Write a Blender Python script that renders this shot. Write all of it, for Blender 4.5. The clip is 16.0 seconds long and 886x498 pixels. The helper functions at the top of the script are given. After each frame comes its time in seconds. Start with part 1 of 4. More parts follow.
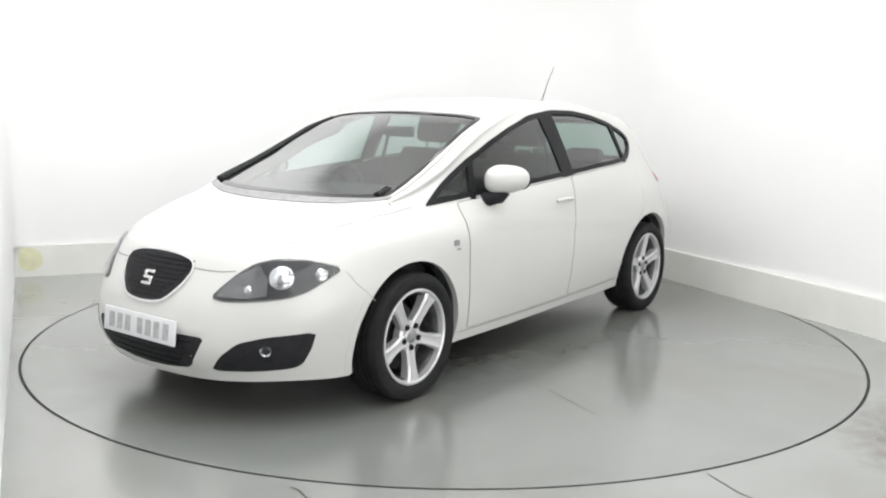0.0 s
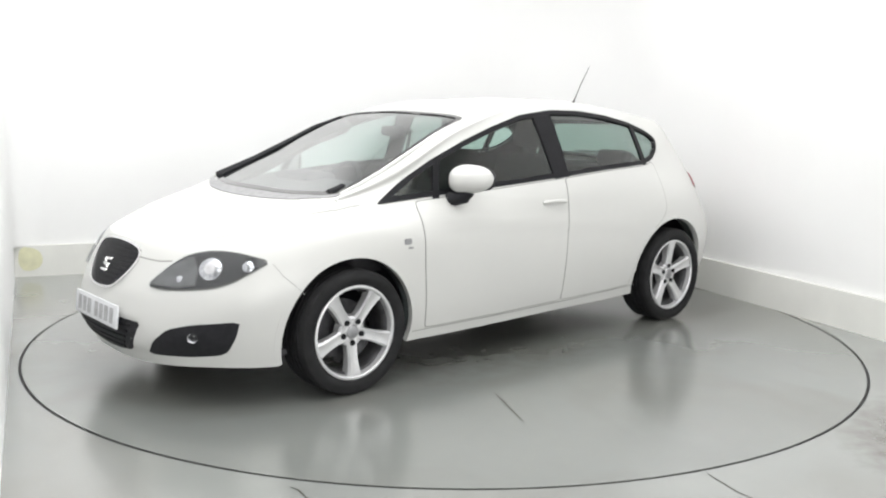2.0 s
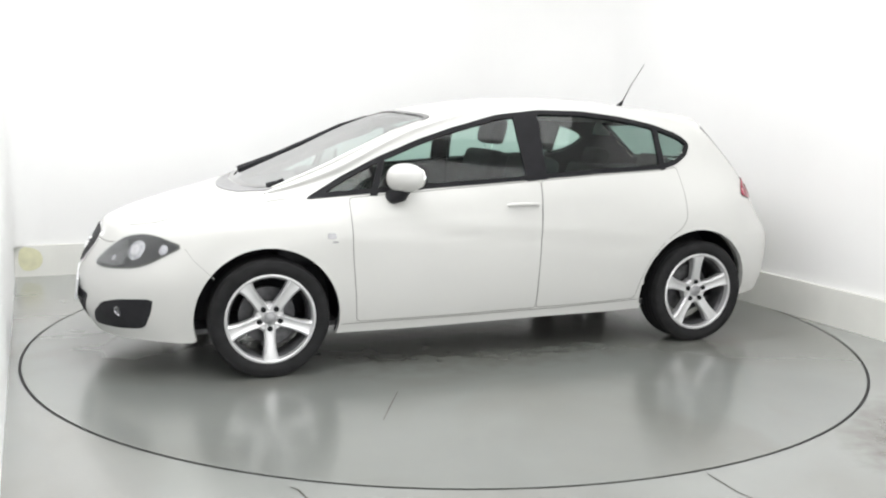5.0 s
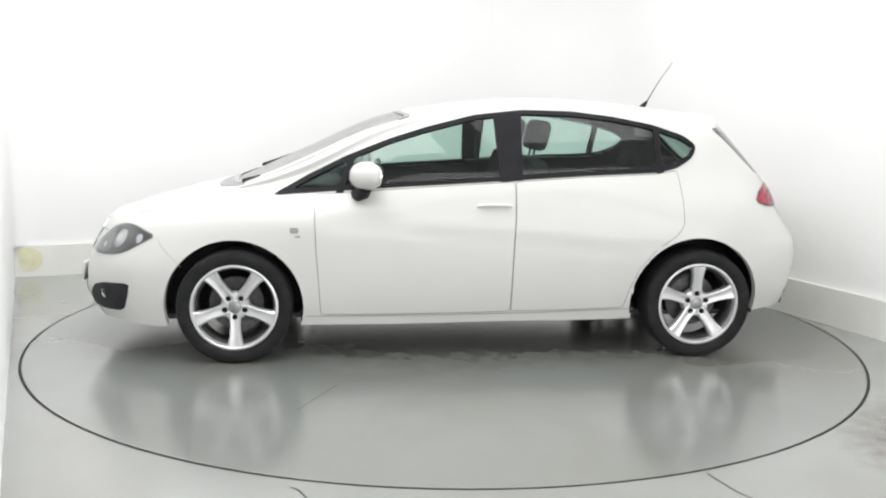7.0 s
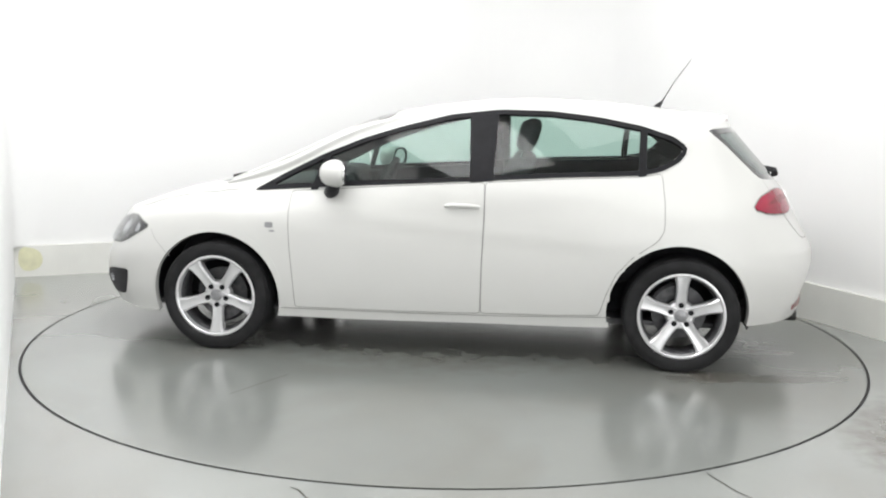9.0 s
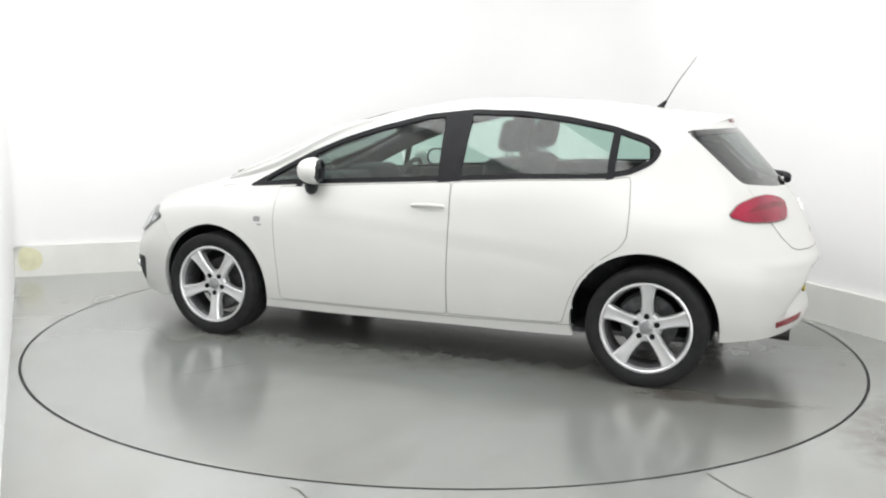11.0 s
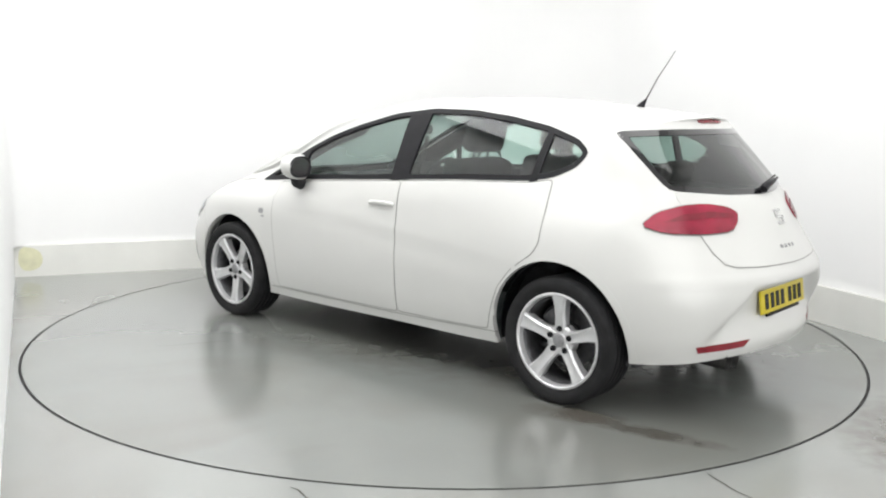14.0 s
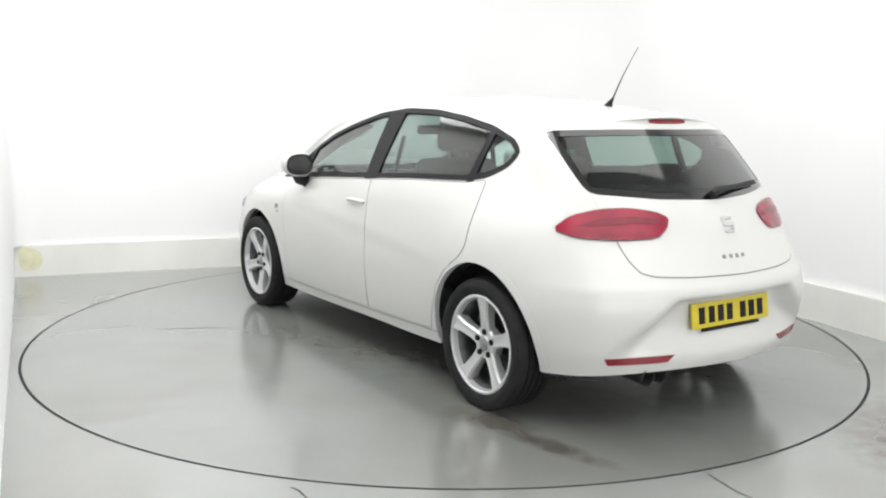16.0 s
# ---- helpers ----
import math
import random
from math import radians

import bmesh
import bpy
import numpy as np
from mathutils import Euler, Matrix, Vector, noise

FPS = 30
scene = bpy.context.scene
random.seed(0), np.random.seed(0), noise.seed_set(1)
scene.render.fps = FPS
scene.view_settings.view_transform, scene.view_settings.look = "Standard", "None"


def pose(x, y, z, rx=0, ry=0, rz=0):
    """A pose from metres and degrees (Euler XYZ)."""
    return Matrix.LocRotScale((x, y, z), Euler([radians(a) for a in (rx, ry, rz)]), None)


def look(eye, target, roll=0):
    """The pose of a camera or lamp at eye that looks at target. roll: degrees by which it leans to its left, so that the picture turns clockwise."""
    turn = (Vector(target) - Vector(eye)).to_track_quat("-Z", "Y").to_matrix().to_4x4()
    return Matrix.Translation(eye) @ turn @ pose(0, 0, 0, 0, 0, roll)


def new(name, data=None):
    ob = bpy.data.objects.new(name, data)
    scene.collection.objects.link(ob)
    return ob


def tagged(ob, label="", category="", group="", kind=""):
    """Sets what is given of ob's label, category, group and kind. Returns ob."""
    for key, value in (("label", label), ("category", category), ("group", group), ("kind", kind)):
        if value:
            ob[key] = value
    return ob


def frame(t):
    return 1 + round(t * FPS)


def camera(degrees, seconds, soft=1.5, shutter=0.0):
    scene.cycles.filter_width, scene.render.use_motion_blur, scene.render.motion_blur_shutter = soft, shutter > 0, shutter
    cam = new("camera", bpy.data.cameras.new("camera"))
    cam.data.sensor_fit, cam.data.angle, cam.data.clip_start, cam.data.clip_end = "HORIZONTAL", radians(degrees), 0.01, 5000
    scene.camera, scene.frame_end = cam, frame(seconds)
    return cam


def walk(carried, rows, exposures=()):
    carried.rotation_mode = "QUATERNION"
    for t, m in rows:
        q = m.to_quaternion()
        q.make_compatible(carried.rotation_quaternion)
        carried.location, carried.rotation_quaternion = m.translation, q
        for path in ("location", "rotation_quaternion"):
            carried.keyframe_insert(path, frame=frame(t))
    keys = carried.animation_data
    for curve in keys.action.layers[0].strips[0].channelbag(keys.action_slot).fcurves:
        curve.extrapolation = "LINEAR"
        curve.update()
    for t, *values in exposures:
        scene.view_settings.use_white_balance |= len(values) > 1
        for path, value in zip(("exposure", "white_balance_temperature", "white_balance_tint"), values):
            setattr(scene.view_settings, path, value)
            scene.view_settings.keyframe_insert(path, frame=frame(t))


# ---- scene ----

from mathutils.bvhtree import BVHTree

# ------------------------------------------------------------ camera
EYE = Vector((0.0, -5.601, 1.397))
TURN = Matrix.Rotation(radians(0.184), 4, "Z") @ Matrix.Rotation(radians(90 - 9.044), 4, "X") @ Matrix.Rotation(radians(1.014), 4, "Z")
STAND = Matrix.Translation(EYE) @ TURN
cam = camera(52.006, 16.0, soft=2.1)
walk(cam, [(0.0, STAND), (16.0, STAND)], exposures=[(0.0, -0.29, 6500, 9), (16.0, -0.29, 6500, 9)])

# ------------------------------------------------------------ world and lights
world = bpy.data.worlds.new("world")
scene.world = world
world.use_nodes = True
world.node_tree.nodes["Background"].inputs[0].default_value = (0.9, 0.95, 1.0, 1)
world.node_tree.nodes["Background"].inputs[1].default_value = 0.1

ROOM = radians(22.5)           # the room stands turned against the view
U = Vector((math.cos(ROOM), math.sin(ROOM), 0))      # along the back wall
V = Vector((math.sin(radians(24.6)), -math.cos(radians(24.6)), 0))     # along the side walls, towards the viewer
CORNER = Vector((-3.384, 1.403, 0))
WIDE, CEIL = 4.95, 3.7


def room(u, v, z=0.0):
    """A point of the room: along the back wall, out from it, up."""
    return CORNER + U * u + V * v + Vector((0, 0, z))


def area_lamp(u, v, z, target, sx, sy, power, tint=(1.0, 0.995, 0.99)):
    data = bpy.data.lights.new("softbox_lamp", "AREA")
    data.shape, data.size, data.size_y, data.energy, data.color = "RECTANGLE", sx, sy, power, tint
    ob = new("softbox_lamp", data)
    ob.matrix_world = look(room(u, v, z), target)
    return ob


# ------------------------------------------------------------ materials
def material(name, color, rough=0.5, metal=0.0, vary=0.06, scale=8.0, bump=0.0, bump_scale=120.0, coat=0.0, spec=0.5, stretch=(1, 1, 1)):
    m = bpy.data.materials.new(name)
    m.use_nodes = True
    nt = m.node_tree
    b = nt.nodes["Principled BSDF"]
    b.inputs["Roughness"].default_value, b.inputs["Metallic"].default_value = rough, metal
    b.inputs["Coat Weight"].default_value, b.inputs["Coat Roughness"].default_value = coat, 0.04
    b.inputs["Specular IOR Level"].default_value = spec
    tc = nt.nodes.new("ShaderNodeTexCoord")
    mp = nt.nodes.new("ShaderNodeMapping")
    mp.inputs["Scale"].default_value = stretch
    nt.links.new(tc.outputs["Object"], mp.inputs[0])
    n = nt.nodes.new("ShaderNodeTexNoise")
    n.inputs["Scale"].default_value, n.inputs["Detail"].default_value = scale, 6
    nt.links.new(mp.outputs[0], n.inputs["Vector"])
    r = nt.nodes.new("ShaderNodeValToRGB")
    r.color_ramp.elements[0].position, r.color_ramp.elements[1].position = 0.3, 0.7
    r.color_ramp.elements[0].color = (*[c * (1 - vary) for c in color], 1)
    r.color_ramp.elements[1].color = (*[min(1, c * (1 + vary)) for c in color], 1)
    nt.links.new(n.outputs["Fac"], r.inputs[0])
    nt.links.new(r.outputs[0], b.inputs["Base Color"])
    if bump:
        g = nt.nodes.new("ShaderNodeTexNoise")
        g.inputs["Scale"].default_value = bump_scale
        nt.links.new(mp.outputs[0], g.inputs["Vector"])
        k = nt.nodes.new("ShaderNodeBump")
        k.inputs["Strength"].default_value, k.inputs["Distance"].default_value = bump, 0.004
        nt.links.new(g.outputs["Fac"], k.inputs["Height"])
        nt.links.new(k.outputs[0], b.inputs["Normal"])
    return m


def glass_material(name, tint, gloss=0.08, rise=3.0):
    """A thin tinted pane: clear film with a gloss on it."""
    m = bpy.data.materials.new(name)
    m.use_nodes = True
    nt = m.node_tree
    nt.nodes.remove(nt.nodes["Principled BSDF"])
    t, g, mix, w, k, f = (nt.nodes.new("ShaderNode" + q) for q in ("BsdfTransparent", "BsdfGlossy", "MixShader", "LayerWeight", "Math", "MapRange"))
    t.inputs[0].default_value = (*tint, 1)
    g.inputs["Roughness"].default_value = 0.02
    w.inputs[0].default_value, k.operation = 0.5, "POWER"
    k.inputs[1].default_value = rise
    f.inputs["To Min"].default_value, f.inputs["To Max"].default_value = gloss, 0.9
    nt.links.new(w.outputs["Facing"], k.inputs[0])
    nt.links.new(k.outputs[0], f.inputs[0])
    nt.links.new(f.outputs[0], mix.inputs[0])
    nt.links.new(t.outputs[0], mix.inputs[1])
    nt.links.new(g.outputs[0], mix.inputs[2])
    nt.links.new(mix.outputs[0], nt.nodes["Material Output"].inputs[0])
    return m


PAINT = material("white_car_paint", (0.61, 0.61, 0.594), 0.34, vary=0.012, scale=3, coat=0.45)
TRIM = material("black_trim", (0.010, 0.010, 0.012), 0.45, vary=0.2, scale=20, spec=0.16)
PLASTIC = material("black_grained_plastic", (0.016, 0.016, 0.019), 0.55, vary=0.25, scale=30, bump=0.3, bump_scale=400, spec=0.25)
FRIT = material("gloss_black_glass_edge", (0.008, 0.008, 0.009), 0.05, vary=0.1, scale=20, spec=0.5, coat=0.6)
COWLGREY = material("grey_scuttle_plastic", (0.27, 0.27, 0.275), 0.6, vary=0.15, scale=25, bump=0.2, bump_scale=300)
MARK = material("dark_floor_mark", (0.07, 0.068, 0.06), 0.8, vary=0.3, scale=30, spec=0.1)
SEAMLIGHT = material("pale_seam", (0.42, 0.42, 0.41), 0.7)
SEAM = material("grey_seam_rubber", (0.25, 0.25, 0.24), 0.8)
RUBBER = material("tyre_rubber", (0.015, 0.015, 0.016), 0.75, vary=0.3, scale=14, bump=0.25, bump_scale=200, spec=0.25)
ALLOY = material("silver_alloy", (0.63, 0.63, 0.64), 0.3, 0.5, vary=0.06, scale=18)
DARKMETAL = material("dark_brake_and_shaded_barrel_metal", (0.10, 0.10, 0.105), 0.5, 0.6, vary=0.35, scale=25)
SOOT = material("sooty_exhaust_steel", (0.035, 0.034, 0.033), 0.5, 0.5, vary=0.4, scale=30)
CHROME = material("chrome", (0.8, 0.8, 0.8), 0.12, 1.0, vary=0.03)
CABIN = material("dark_cabin_trim", (0.022, 0.022, 0.025), 0.7, vary=0.2, scale=15, bump=0.2)
FABRIC = material("dark_seat_fabric", (0.02, 0.02, 0.023), 0.9, vary=0.25, scale=60, bump=0.4, bump_scale=500)
LINER = material("grey_headlining", (0.35, 0.35, 0.34), 0.9, vary=0.05)
GLASS = glass_material("green_tinted_glass", (0.66, 0.80, 0.75), 0.05)
SCREENGLASS = glass_material("windscreen_glass", (0.70, 0.82, 0.79), 0.15, 2.0)
DARKGLASS = glass_material("privacy_glass", (0.33, 0.43, 0.40), 0.05)
LENS = glass_material("clear_lamp_lens", (0.93, 0.94, 0.95), 0.05)
LAMPBODY = material("grey_lamp_housing", (0.045, 0.045, 0.048), 0.35, 0.4, vary=0.2, scale=12)
RED = material("red_lamp_plastic", (0.27, 0.010, 0.036), 0.22, vary=0.3, scale=7, coat=0.25, spec=0.35)
REDLINE = material("crimson_lamp_divider", (0.19, 0.008, 0.024), 0.25, vary=0.2, scale=30)
LAMPCHROME = material("bright_lamp_reflector", (0.60, 0.60, 0.62), 0.16, 1.0, vary=0.15, scale=30)
REDDARK = material("dark_red_reflector", (0.20, 0.010, 0.02), 0.22, vary=0.2, scale=40)
YELLOW = material("yellow_reflective_plate", (0.62, 0.50, 0.03), 0.4, vary=0.05, scale=20)
WHITEPLATE = material("white_reflective_plate", (0.72, 0.73, 0.75), 0.4, vary=0.04, scale=20)
PLATEGREY = material("glare_greyed_plate_print", (0.42, 0.42, 0.43), 0.4, vary=0.2, scale=30)
WALLWHITE = material("white_studio_wall", (0.88, 0.88, 0.88), 0.8, vary=0.015, scale=1.2)
BAND = material("cream_kicker_board", (0.80, 0.80, 0.765), 0.55, vary=0.05, scale=2.5, bump=0.1, bump_scale=60)
STAIN = material("yellowed_stain", (0.72, 0.71, 0.50), 0.6, vary=0.1, scale=14)


def floor_material(name, base, worn, rough):
    m = material(name, base, rough, vary=0.05, scale=1.3, bump=0.02, bump_scale=35, spec=0.95)
    nt = m.node_tree
    b = nt.nodes["Principled BSDF"]
    ramp = [n for n in nt.nodes if n.type == "VALTORGB"][0]
    tc = [n for n in nt.nodes if n.type == "TEX_COORD"][0]
    n = nt.nodes.new("ShaderNodeTexNoise")
    n.inputs["Scale"].default_value, n.inputs["Detail"].default_value, n.inputs["Distortion"].default_value = 0.9, 3, 0.6
    r = nt.nodes.new("ShaderNodeValToRGB")
    r.color_ramp.elements[0].position, r.color_ramp.elements[1].position = 0.45, 0.85
    r.color_ramp.elements[0].color, r.color_ramp.elements[1].color = (0, 0, 0, 1), (0.7, 0.7, 0.7, 1)
    mix = nt.nodes.new("ShaderNodeMixRGB")
    mix.inputs[2].default_value = (*worn, 1)
    nt.links.new(tc.outputs["Object"], n.inputs["Vector"])
    nt.links.new(n.outputs["Fac"], r.inputs[0])
    nt.links.new(r.outputs[0], mix.inputs[0])
    nt.links.new(ramp.outputs[0], mix.inputs[1])
    nt.links.new(mix.outputs[0], b.inputs["Base Color"])
    rr = nt.nodes.new("ShaderNodeMapRange")
    b.inputs["Coat Weight"].default_value, b.inputs["Coat Roughness"].default_value = 0.5, 0.22
    rr.inputs["To Min"].default_value, rr.inputs["To Max"].default_value = rough * 0.9, rough * 1.15
    nt.links.new(n.outputs["Fac"], rr.inputs[0])
    nt.links.new(rr.outputs[0], b.inputs["Roughness"])
    return m


FLOOR = floor_material("grey_sealed_floor", (0.262, 0.274, 0.262), (0.18, 0.165, 0.138), 0.21)
def add_dark_patch(m, x, y, turn, half_long, half_wide, color):
    """Darkens a floor paint within a noisy ellipse; serves dried streaks and one wide patch."""
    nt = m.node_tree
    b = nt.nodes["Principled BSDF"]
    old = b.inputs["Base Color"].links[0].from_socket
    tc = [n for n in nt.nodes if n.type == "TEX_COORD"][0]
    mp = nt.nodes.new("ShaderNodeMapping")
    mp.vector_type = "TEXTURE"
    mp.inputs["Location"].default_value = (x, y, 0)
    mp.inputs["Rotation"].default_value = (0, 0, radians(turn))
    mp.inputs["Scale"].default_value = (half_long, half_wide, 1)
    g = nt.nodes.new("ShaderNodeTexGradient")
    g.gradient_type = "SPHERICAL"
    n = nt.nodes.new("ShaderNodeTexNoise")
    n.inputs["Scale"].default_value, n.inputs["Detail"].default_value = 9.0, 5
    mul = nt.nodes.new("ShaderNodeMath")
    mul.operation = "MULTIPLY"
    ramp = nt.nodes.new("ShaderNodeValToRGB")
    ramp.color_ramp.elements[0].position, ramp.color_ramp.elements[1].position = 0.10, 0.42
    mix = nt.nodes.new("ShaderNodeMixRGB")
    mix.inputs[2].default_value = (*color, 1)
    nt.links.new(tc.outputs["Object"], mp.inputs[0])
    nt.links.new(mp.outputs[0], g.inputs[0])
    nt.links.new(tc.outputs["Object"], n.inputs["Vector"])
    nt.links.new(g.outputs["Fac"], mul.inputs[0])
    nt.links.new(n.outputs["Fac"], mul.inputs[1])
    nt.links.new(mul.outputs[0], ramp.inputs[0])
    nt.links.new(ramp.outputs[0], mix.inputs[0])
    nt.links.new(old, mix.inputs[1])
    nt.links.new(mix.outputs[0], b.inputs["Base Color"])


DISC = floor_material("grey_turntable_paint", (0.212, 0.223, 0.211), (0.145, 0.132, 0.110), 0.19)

add_dark_patch(DISC, -1.873, 0.758, -169.9, 0.50, 0.10, (0.085, 0.078, 0.066))
add_dark_patch(DISC, -1.52, 0.792, -164.9, 0.35, 0.16, (0.11, 0.10, 0.085))
# one wide ellipse, darker and browner towards the middle of the deck
add_dark_patch(DISC, -0.2, -0.2, 10.0, 2.3, 1.5, (0.135, 0.128, 0.110))
add_dark_patch(FLOOR, 2.05, -1.75, 60.0, 0.8, 0.35, (0.11, 0.10, 0.085))
add_dark_patch(FLOOR, 2.25, 1.15, -62.0, 1.5, 0.45, (0.17, 0.15, 0.12))

# ------------------------------------------------------------ mesh helpers
def mesh_of(bm, name, material_, smooth=True):
    me = bpy.data.meshes.new(name)
    bm.normal_update()
    bm.to_mesh(me)
    bm.free()
    me.materials.append(material_)
    if smooth:
        me.shade_smooth()
        me.set_sharp_from_angle(angle=radians(38))
    return me


def part(name, bm, material_, parent=None, label="", smooth=True):
    ob = new(name, bm if isinstance(bm, bpy.types.Mesh) else mesh_of(bm, name, material_, smooth))
    ob.parent = parent
    return tagged(ob, label)


def box(bm, lo, hi, m=None, bevel=0.0):
    v = [bm.verts.new((x, y, z)) for x in (lo[0], hi[0]) for y in (lo[1], hi[1]) for z in (lo[2], hi[2])]
    if m is not None:
        for q in v:
            q.co = m @ q.co
    f = [bm.faces.new([v[i] for i in k]) for k in ((0, 1, 3, 2), (4, 6, 7, 5), (0, 4, 5, 1), (2, 3, 7, 6), (0, 2, 6, 4), (1, 5, 7, 3))]
    if bevel:
        bmesh.ops.bevel(bm, geom=list({e for q in f for e in q.edges}), offset=bevel, segments=2, affect="EDGES", profile=0.5)
    return bm


def lathe(bm, profile, steps, m=None, closed=False):
    """Turn a profile of (radius, along) round the y axis."""
    rings = []
    for k in range(steps):
        a = 2 * math.pi * k / steps
        ring = [bm.verts.new((r * math.cos(a), y, r * math.sin(a))) for r, y in profile]
        if m is not None:
            for q in ring:
                q.co = m @ q.co
        rings.append(ring)
    n = len(profile)
    for k in range(steps):
        a, b = rings[k], rings[(k + 1) % steps]
        for j in range(n if closed else n - 1):
            i2 = (j + 1) % n
            bm.faces.new((a[j], a[i2], b[i2], b[j]))
    return bm


def spline(points, t, closed=False):
    """Catmull-Rom through the points, t from 0 to their number less one."""
    n = len(points)
    i = int(math.floor(t))
    i = i % n if closed else min(max(i, 0), n - 2)
    f = t - math.floor(t) if closed else t - i
    get = (lambda k: np.asarray(points[k % n], float)) if closed else (
        lambda k: np.asarray(points[k], float) if 0 <= k < n else (2 * np.asarray(points[0], float) - points[1] if k < 0 else 2 * np.asarray(points[-1], float) - points[-2]))
    p0, p1, p2, p3 = get(i - 1), get(i), get(i + 1), get(i + 2)
    return 0.5 * (2 * p1 + (p2 - p0) * f + (2 * p0 - 5 * p1 + 4 * p2 - p3) * f * f + (3 * p1 - p0 - 3 * p2 + p3) * f ** 3)


def rounded(outline, cut=0.2, times=2):
    """Cut the corners of a closed outline."""
    pts = [np.asarray(q, float) for q in outline]
    for _ in range(times):
        pts = [q for a, b in zip(pts, pts[1:] + pts[:1]) for q in (a + (b - a) * cut, b + (a - b) * cut)]
    return pts


def eased(outline, r):
    """Cut the corners of a closed outline by a length."""
    pts = [np.asarray(q, float) for q in outline]
    out = []
    for a, b, c in zip(pts[-1:] + pts[:-1], pts, pts[1:] + pts[:1]):
        u, v = a - b, c - b
        lu, lv = np.hypot(*u), np.hypot(*v)
        k = min(r, lu * .4, lv * .4)
        p, q = b + u / lu * k, b + v / lv * k
        out += [p, (p + q + 2 * b) / 4, q]
    return out


def tube(points, radius, sides=6, closed=False):
    bm = bmesh.new()
    pts = [Vector(q) for q in points]
    rings = []
    n = len(pts)
    for i, q in enumerate(pts):
        d = (pts[(i + 1) % n] - pts[i - 1]) if closed else (pts[min(i + 1, n - 1)] - pts[max(i - 1, 0)])
        r = radius[i] if isinstance(radius, (list, tuple)) else radius
        w = d.to_track_quat("Z", "Y").to_matrix()
        rings.append([bm.verts.new(q + w @ Vector((r * math.cos(2 * math.pi * k / sides), r * math.sin(2 * math.pi * k / sides), 0))) for k in range(sides)])
    for a, b in zip(rings, rings[1:] + (rings[:1] if closed else [])):
        for k in range(sides):
            bm.faces.new((a[k], a[(k + 1) % sides], b[(k + 1) % sides], b[k]))
    if not closed:
        bm.faces.new(rings[0][::-1]), bm.faces.new(rings[-1])
    return bm


def mirrored(me, name):
    """The same mesh on the other side of the car."""
    bm = bmesh.new()
    bm.from_mesh(me)
    for q in bm.verts:
        q.co.y = -q.co.y
    bmesh.ops.reverse_faces(bm, faces=bm.faces)
    out = bpy.data.meshes.new(name)
    bm.to_mesh(out)
    bm.free()
    for m in me.materials:
        out.materials.append(m)
    return out


# ------------------------------------------------------------ the room
def slab(name, corners, depth, material_, label, bevel=0.0):
    """A wall or floor: a flat outline with thickness depth (a vector)."""
    bm = bmesh.new()
    a = [bm.verts.new(q) for q in corners]
    b = [bm.verts.new(Vector(q) + depth) for q in corners]
    n = len(a)
    bm.faces.new(a), bm.faces.new(b[::-1])
    for i in range(n):
        bm.faces.new((a[i], b[i], b[(i + 1) % n], a[(i + 1) % n]))
    bmesh.ops.recalc_face_normals(bm, faces=bm.faces)
    ob = part(name, bm, material_, smooth=False)
    return tagged(ob, label, kind="structure")


RADIUS = 2.449
FAR, NEAR = 0.0, 10.5
LEFT_END = 4.95


